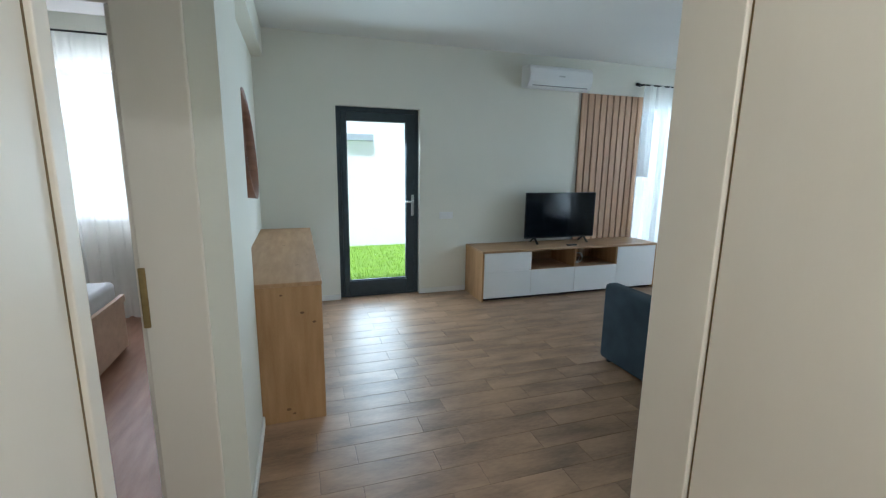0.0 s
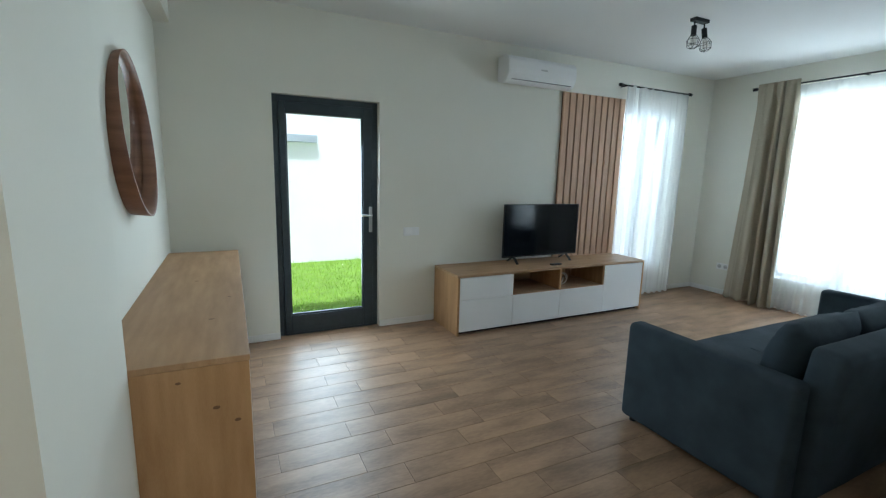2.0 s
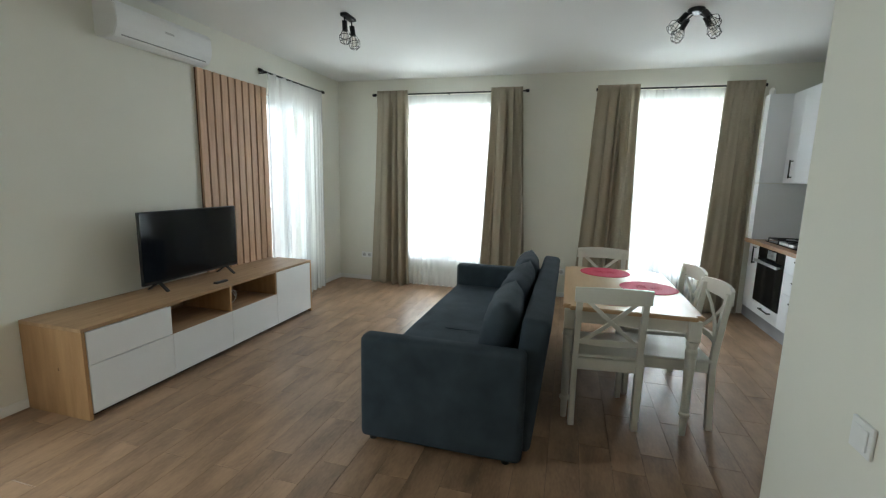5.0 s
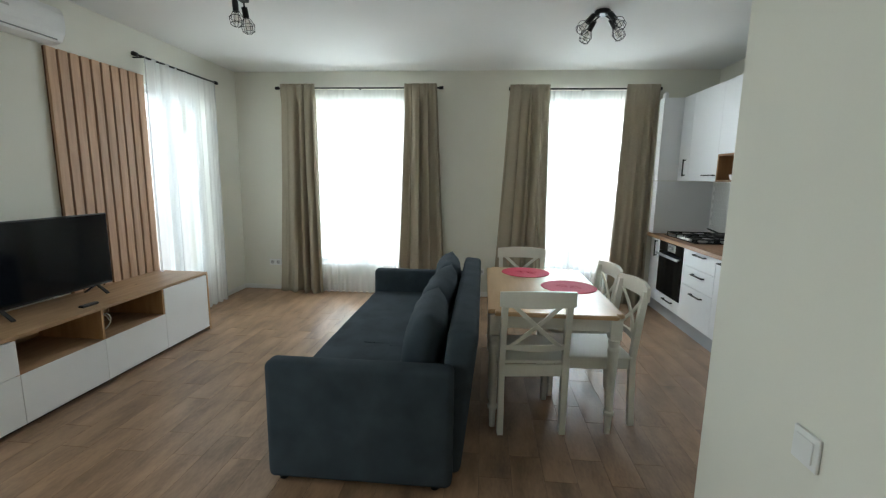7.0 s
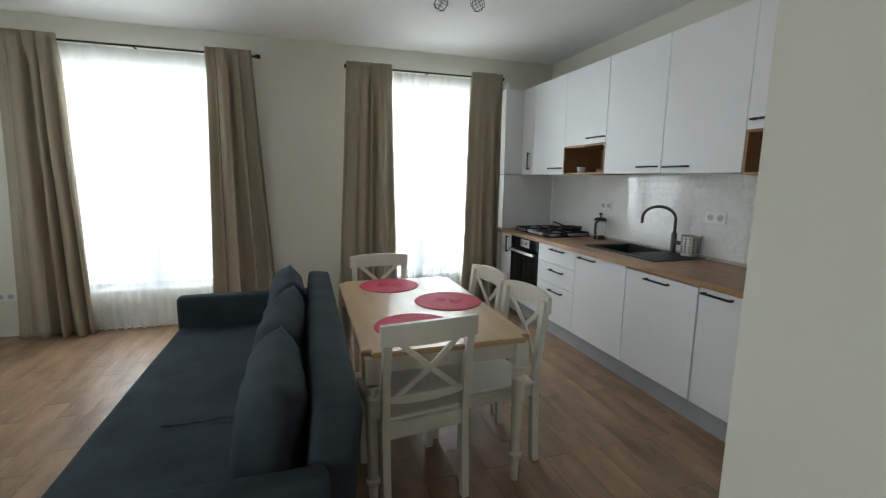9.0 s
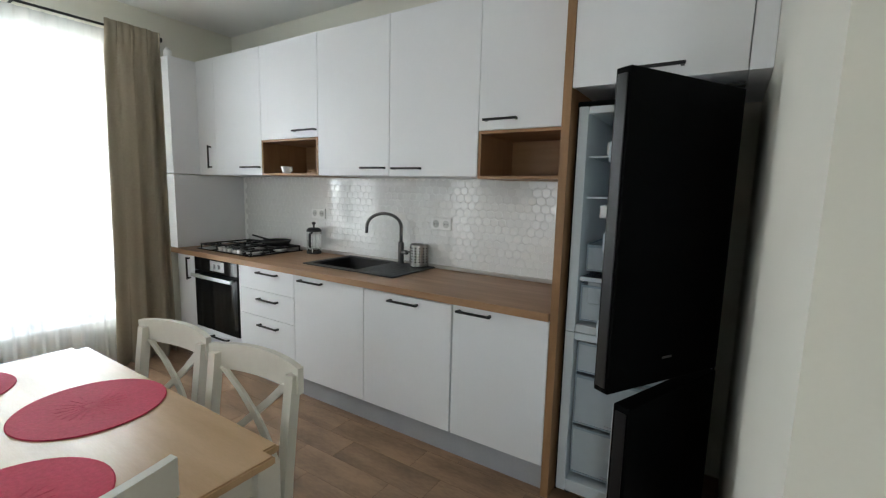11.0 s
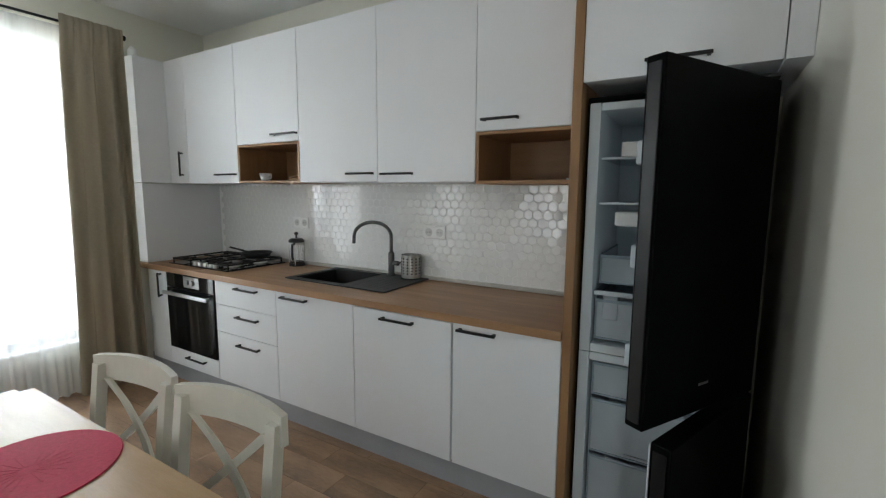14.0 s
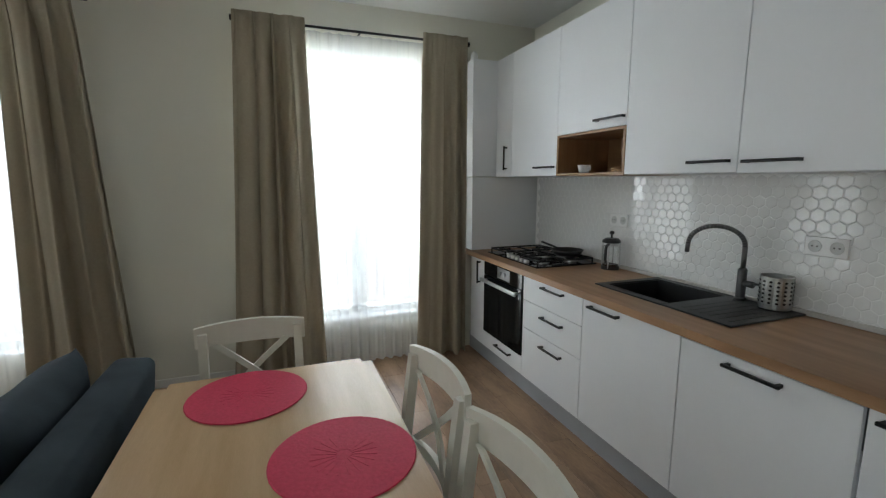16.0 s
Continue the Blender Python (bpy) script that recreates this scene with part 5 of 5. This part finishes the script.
    for q in (x0 + 0.05, x1 - 0.05):
        for y in (y0 + 0.05, y1 - 0.05):
            part("foot", rod((q, y, 0.0), (q, y, 0.021), 0.018), PLASTB, f)
    part("hinge", box(x0, y1, zt, x0 + 0.06, y1 + 0.05, zt + 0.012, 0.003), PLASTB, f)


fridge()


# ---- sockets and switches ----
def socket(center, axis, gangs, label, cat="socket"):
    """A wall plate; axis is the wall's outward direction."""
    n = Vector(axis)
    side = Vector((0, 0, 1)).cross(n)
    s = thing("wall_socket" if cat == "socket" else "light_switch", center, label, cat)
    c = Vector(center)

    def plate(u0, u1, v0, v1, d0, d1, bev=0.002):
        p0, p1 = c + side * u0 + n * d0 + Vector((0, 0, v0)), c + side * u1 + n * d1 + Vector((0, 0, v1))
        lo, hi = [min(p0[k], p1[k]) for k in range(3)], [max(p0[k], p1[k]) for k in range(3)]
        return box(*lo, *hi, bev, seg=1)
    w = 0.041 * gangs
    part("plate", plate(-w, w, -0.041, 0.041, 0.0006, 0.009), PLASTW, s)
    for k in range(gangs):
        u = -w + 0.041 + 0.082 * k
        if cat == "socket":
            part("cover", rod(c + side * u + n * 0.009, c + side * u + n * 0.0105, 0.026, seg=20), mat("socket_recess", (0.55, 0.55, 0.54), rough=0.5, bump=0), s)
            for q in (-0.0095, 0.0095):
                part("pin_hole", rod(c + side * (u + q) + n * 0.0106, c + side * (u + q) + n * 0.0112, 0.004, seg=8), PLASTB, s)
        else:
            part("rocker", plate(u - 0.028, u + 0.028, -0.028, 0.028, 0.009, 0.013), PLASTW, s)


socket((5.92, KY + 0.0115, 1.225), (0, 1, 0), 2, "white double wall socket above the worktop")
socket((4.70, KY + 0.0115, 1.21), (0, 1, 0), 2, "white double wall socket above the worktop")
socket((WX, 6.13, 0.37), (-1, 0, 0), 2, "white double wall socket low on the wall")
socket((WX, 3.42, 0.33), (-1, 0, 0), 2, "white double wall socket low on the wall")
socket((2.81, TVY, 0.93), (0, -1, 0), 2, "white double light switch beside the garden door", "switch")
socket((2.51, PY, 0.90), (0, 1, 0), 1, "white light switch on the partition wall", "switch")


# ---- ceiling lamps ----
def spot_arm(lamp, a, elbow, tip):
    """A bent arm with a black holder, a clear bulb and a wire cage."""
    arm = part("arm", tube([a, elbow], 0.006, 8), BLACK, lamp)
    a, e, t = Vector(a), Vector(elbow), Vector(tip)
    d = (t - e).normalized()
    part("holder", rod(e, e + d * 0.075, 0.021, seg=16), BLACK, arm)
    part("bulb", rod(e + d * 0.075, e + d * 0.15, 0.016, r2=0.026, seg=14), BULB, arm, "clear glass bulb, off")
    x = d.orthogonal().normalized()
    y = d.cross(x)
    cage = None
    for k in range(6):
        c, s = math.cos(k * math.pi / 3), math.sin(k * math.pi / 3)
        o = x * c + y * s
        cage = tube([e + d * 0.072 + o * 0.02, e + d * 0.12 + o * 0.048, e + d * 0.165 + o * 0.042, e + d * 0.185 + o * 0.012], 0.002, 5, cage)
    for r, h in ((0.048, 0.12), (0.042, 0.165)):
        cage = tube([e + d * h + (x * math.cos(k * math.pi / 6) + y * math.sin(k * math.pi / 6)) * r for k in range(13)], 0.002, 5, cage)
    part("wire_cage", cage, BLACK, arm)


def lamp_two(x, y):
    l = thing("ceiling_lamp", (x, y, CEIL), "black two-arm ceiling spotlight with wire-caged clear bulbs", "lamp")
    part("base", box(x - 0.085, y - 0.03, CEIL - 0.028, x + 0.085, y + 0.03, CEIL - 0.0005, 0.006), BLACK, l)
    for s in (-1, 1):
        spot_arm(l, (x + s * 0.06, y, CEIL - 0.028), (x + s * 0.062, y, CEIL - 0.065), (x + s * 0.085, y - 0.02, CEIL - 0.25))


def lamp_four(x, y):
    l = thing("ceiling_lamp", (x, y, CEIL), "black four-arm ceiling lamp with wire-caged clear bulbs", "lamp")
    part("base", lathe([(0.055, -0.0005), (0.06, -0.006), (0.06, -0.03), (0.05, -0.035)][::-1], (x, y, CEIL), 28), BLACK, l)
    for k in range(4):
        a = 0.5 + k * math.pi / 2
        c, s = math.cos(a), math.sin(a)
        spot_arm(l, (x + 0.03 * c, y + 0.03 * s, CEIL - 0.033), (x + 0.085 * c, y + 0.085 * s, CEIL - 0.05), (x + 0.17 * c, y + 0.17 * s, CEIL - 0.14))


lamp_two(4.78, 5.18)
lamp_four(5.21, 2.51)


# ---- bedroom seen through its door ----
def bed():
    b = thing("bed", (-1.1, 4.8, 0), "light laminate bed with a bare grey mattress by the bedroom window", "bed")
    x0, x1, y0, y1 = -2.0, -0.212, 3.9, 5.68
    part("bed_box", box(x0, y0, 0.03, x1, y1, 0.40, 0.004), BEDW, b)
    part("top_rail", box(x1 - 0.02, y0, 0.402, x1 + 0.012, y1, 0.46, 0.003), BEDW, b)
    part("mattress", soft_box(x0 + 0.03, y0 + 0.03, 0.402, x1 - 0.03, y1 - 0.03, 0.58, 0.04), MATTR, b, "bare grey mattress", True)
    for x in (x0 + 0.1, x1 - 0.1):
        for y in (y0 + 0.1, y1 - 0.1):
            part("foot", rod((x, y, 0), (x, y, 0.031), 0.03), PLASTB, b)


bed()


# ---- wall tiles behind the worktop ----
def hexagon(r, t):
    bm = bmesh.new()
    lo = [bm.verts.new((r * math.sin(k * math.pi / 3), 0, r * math.cos(k * math.pi / 3))) for k in range(6)]
    mid = [bm.verts.new((r * math.sin(k * math.pi / 3), t * 0.6, r * math.cos(k * math.pi / 3))) for k in range(6)]
    top = [bm.verts.new(((r - 0.0022) * math.sin(k * math.pi / 3), t * 0.9, (r - 0.0022) * math.cos(k * math.pi / 3))) for k in range(6)]
    hi = [bm.verts.new(((r - 0.0065) * math.sin(k * math.pi / 3), t, (r - 0.0065) * math.cos(k * math.pi / 3))) for k in range(6)]
    for a, b in ((lo, mid), (mid, top), (top, hi)):
        for k in range(6):
            bm.faces.new((a[k], a[(k + 1) % 6], b[(k + 1) % 6], b[k]))
    bm.faces.new(hi)
    bmesh.ops.recalc_face_normals(bm, faces=bm.faces[:])
    return bm


def backsplash():
    x0, x1, z0, z1 = 3.685, CABX[0], TOPZ + 0.001, 1.521
    back = thing("backsplash", ((x0 + x1) / 2, KY, z0), "glossy white hexagon wall tiles above the worktop", "tiles", kind="structure")
    part("grout", box(x0, KY + 0.0005, z0, x1, KY + 0.0094, z1), TGROUT, back)
    w, rowh, r = 0.0560, 0.0485, 0.0319
    tile = mesh_of("tile", hexagon(r, 0.0045), TILE)
    row, z = 0, z1 - 0.035 - 12 * 0.0485
    count = 0
    verts, faces = [], []
    while z < z1 - 0.032:
        x = x0 + 0.031 + (w / 2 if row % 2 else 0)
        while x < x1 - 0.029:
            if x < 5.05 and count < 300:
                ob = new("tile", tile)
                ob.parent = back
                ob.matrix_parent_inverse = Matrix.Translation(back.location).inverted()
                ob.matrix_basis = pose(x, KY + 0.006, z, random.uniform(-0.9, 0.9), 0, random.uniform(-0.9, 0.9))
                count += 1
            else:
                n = len(verts)
                for y, q in ((KY + 0.006, r), (KY + 0.0087, r), (KY + 0.01005, r - 0.0022), (KY + 0.0105, r - 0.0065)):
                    verts += [(x + q * math.sin(k * math.pi / 3), y, z + q * math.cos(k * math.pi / 3)) for k in range(6)]
                for lvl in (0, 6, 12):
                    faces += [(n + lvl + (k + 1) % 6, n + lvl + k, n + lvl + 6 + k, n + lvl + 6 + (k + 1) % 6) for k in range(6)]
                faces.append(tuple(n + 18 + k for k in range(5, -1, -1)))
            x += w
        z += rowh
        row += 1
    me = bpy.data.meshes.new("tiles")
    me.from_pydata(verts, [], faces)
    me.materials.append(TILE)
    ob = new("tiles", me)
    ob.parent = back
    ob.matrix_parent_inverse = Matrix.Translation(back.location).inverted()
    ob["kind"] = "stuff"


backsplash()


# ---- floor tiles ----
def floor_tiles():
    fl = thing("floor", (4.0, 3.5, -0.008), "brown wood-look plank tiles with narrow dark joints", "floor", kind="structure")
    L, Wd, g = 0.59, 0.1667, 0.002
    cache, verts, faces = {}, [], []
    row, y = 0, 6.8605
    while y > 0.50:
        lo = max(y - Wd, 0.44)
        xs0, xs1 = 0.702, WX
        x = (1.785 if row % 2 else 1.98) - 2 * L
        while x < xs1:
            a, b = max(x, xs0), min(x + L, xs1)
            if b - a > 0.03:
                if 0.9 < x + L and x < 5.2 and lo > 1.3:
                    key = (round(b - a, 3), round(y - lo, 3))
                    if key not in cache:
                        cache[key] = mesh_of("tile", box(g / 2, g / 2, -0.0078, key[0] - g / 2, key[1] - g / 2, 0.0, 0.0012, seg=1), FLOORT)
                    ob = new("tile", cache[key])
                    ob.parent = fl
                    ob.matrix_parent_inverse = Matrix.Translation(fl.location).inverted()
                    ob.location = (a, lo, random.uniform(-0.0004, 0.0))
                else:
                    n = len(verts)
                    for z, q in ((-0.0078, g / 2), (-0.0012, g / 2), (0.0, g / 2 + 0.0012)):
                        verts += [(a + q, lo + q, z), (b - q, lo + q, z), (b - q, y - q, z), (a + q, y - q, z)]
                    for lvl in (0, 4):
                        faces += [(n + lvl + k, n + lvl + (k + 1) % 4, n + lvl + 4 + (k + 1) % 4, n + lvl + 4 + k) for k in range(4)]
                    faces.append((n + 8, n + 9, n + 10, n + 11))
            x += L
        y -= Wd
        row += 1
    me = bpy.data.meshes.new("tiles")
    me.from_pydata(verts, [], faces)
    me.materials.append(FLOORT)
    ob = new("tiles", me)
    ob.parent = fl
    ob.matrix_parent_inverse = Matrix.Translation(fl.location).inverted()
    ob["kind"] = "stuff"


floor_tiles()
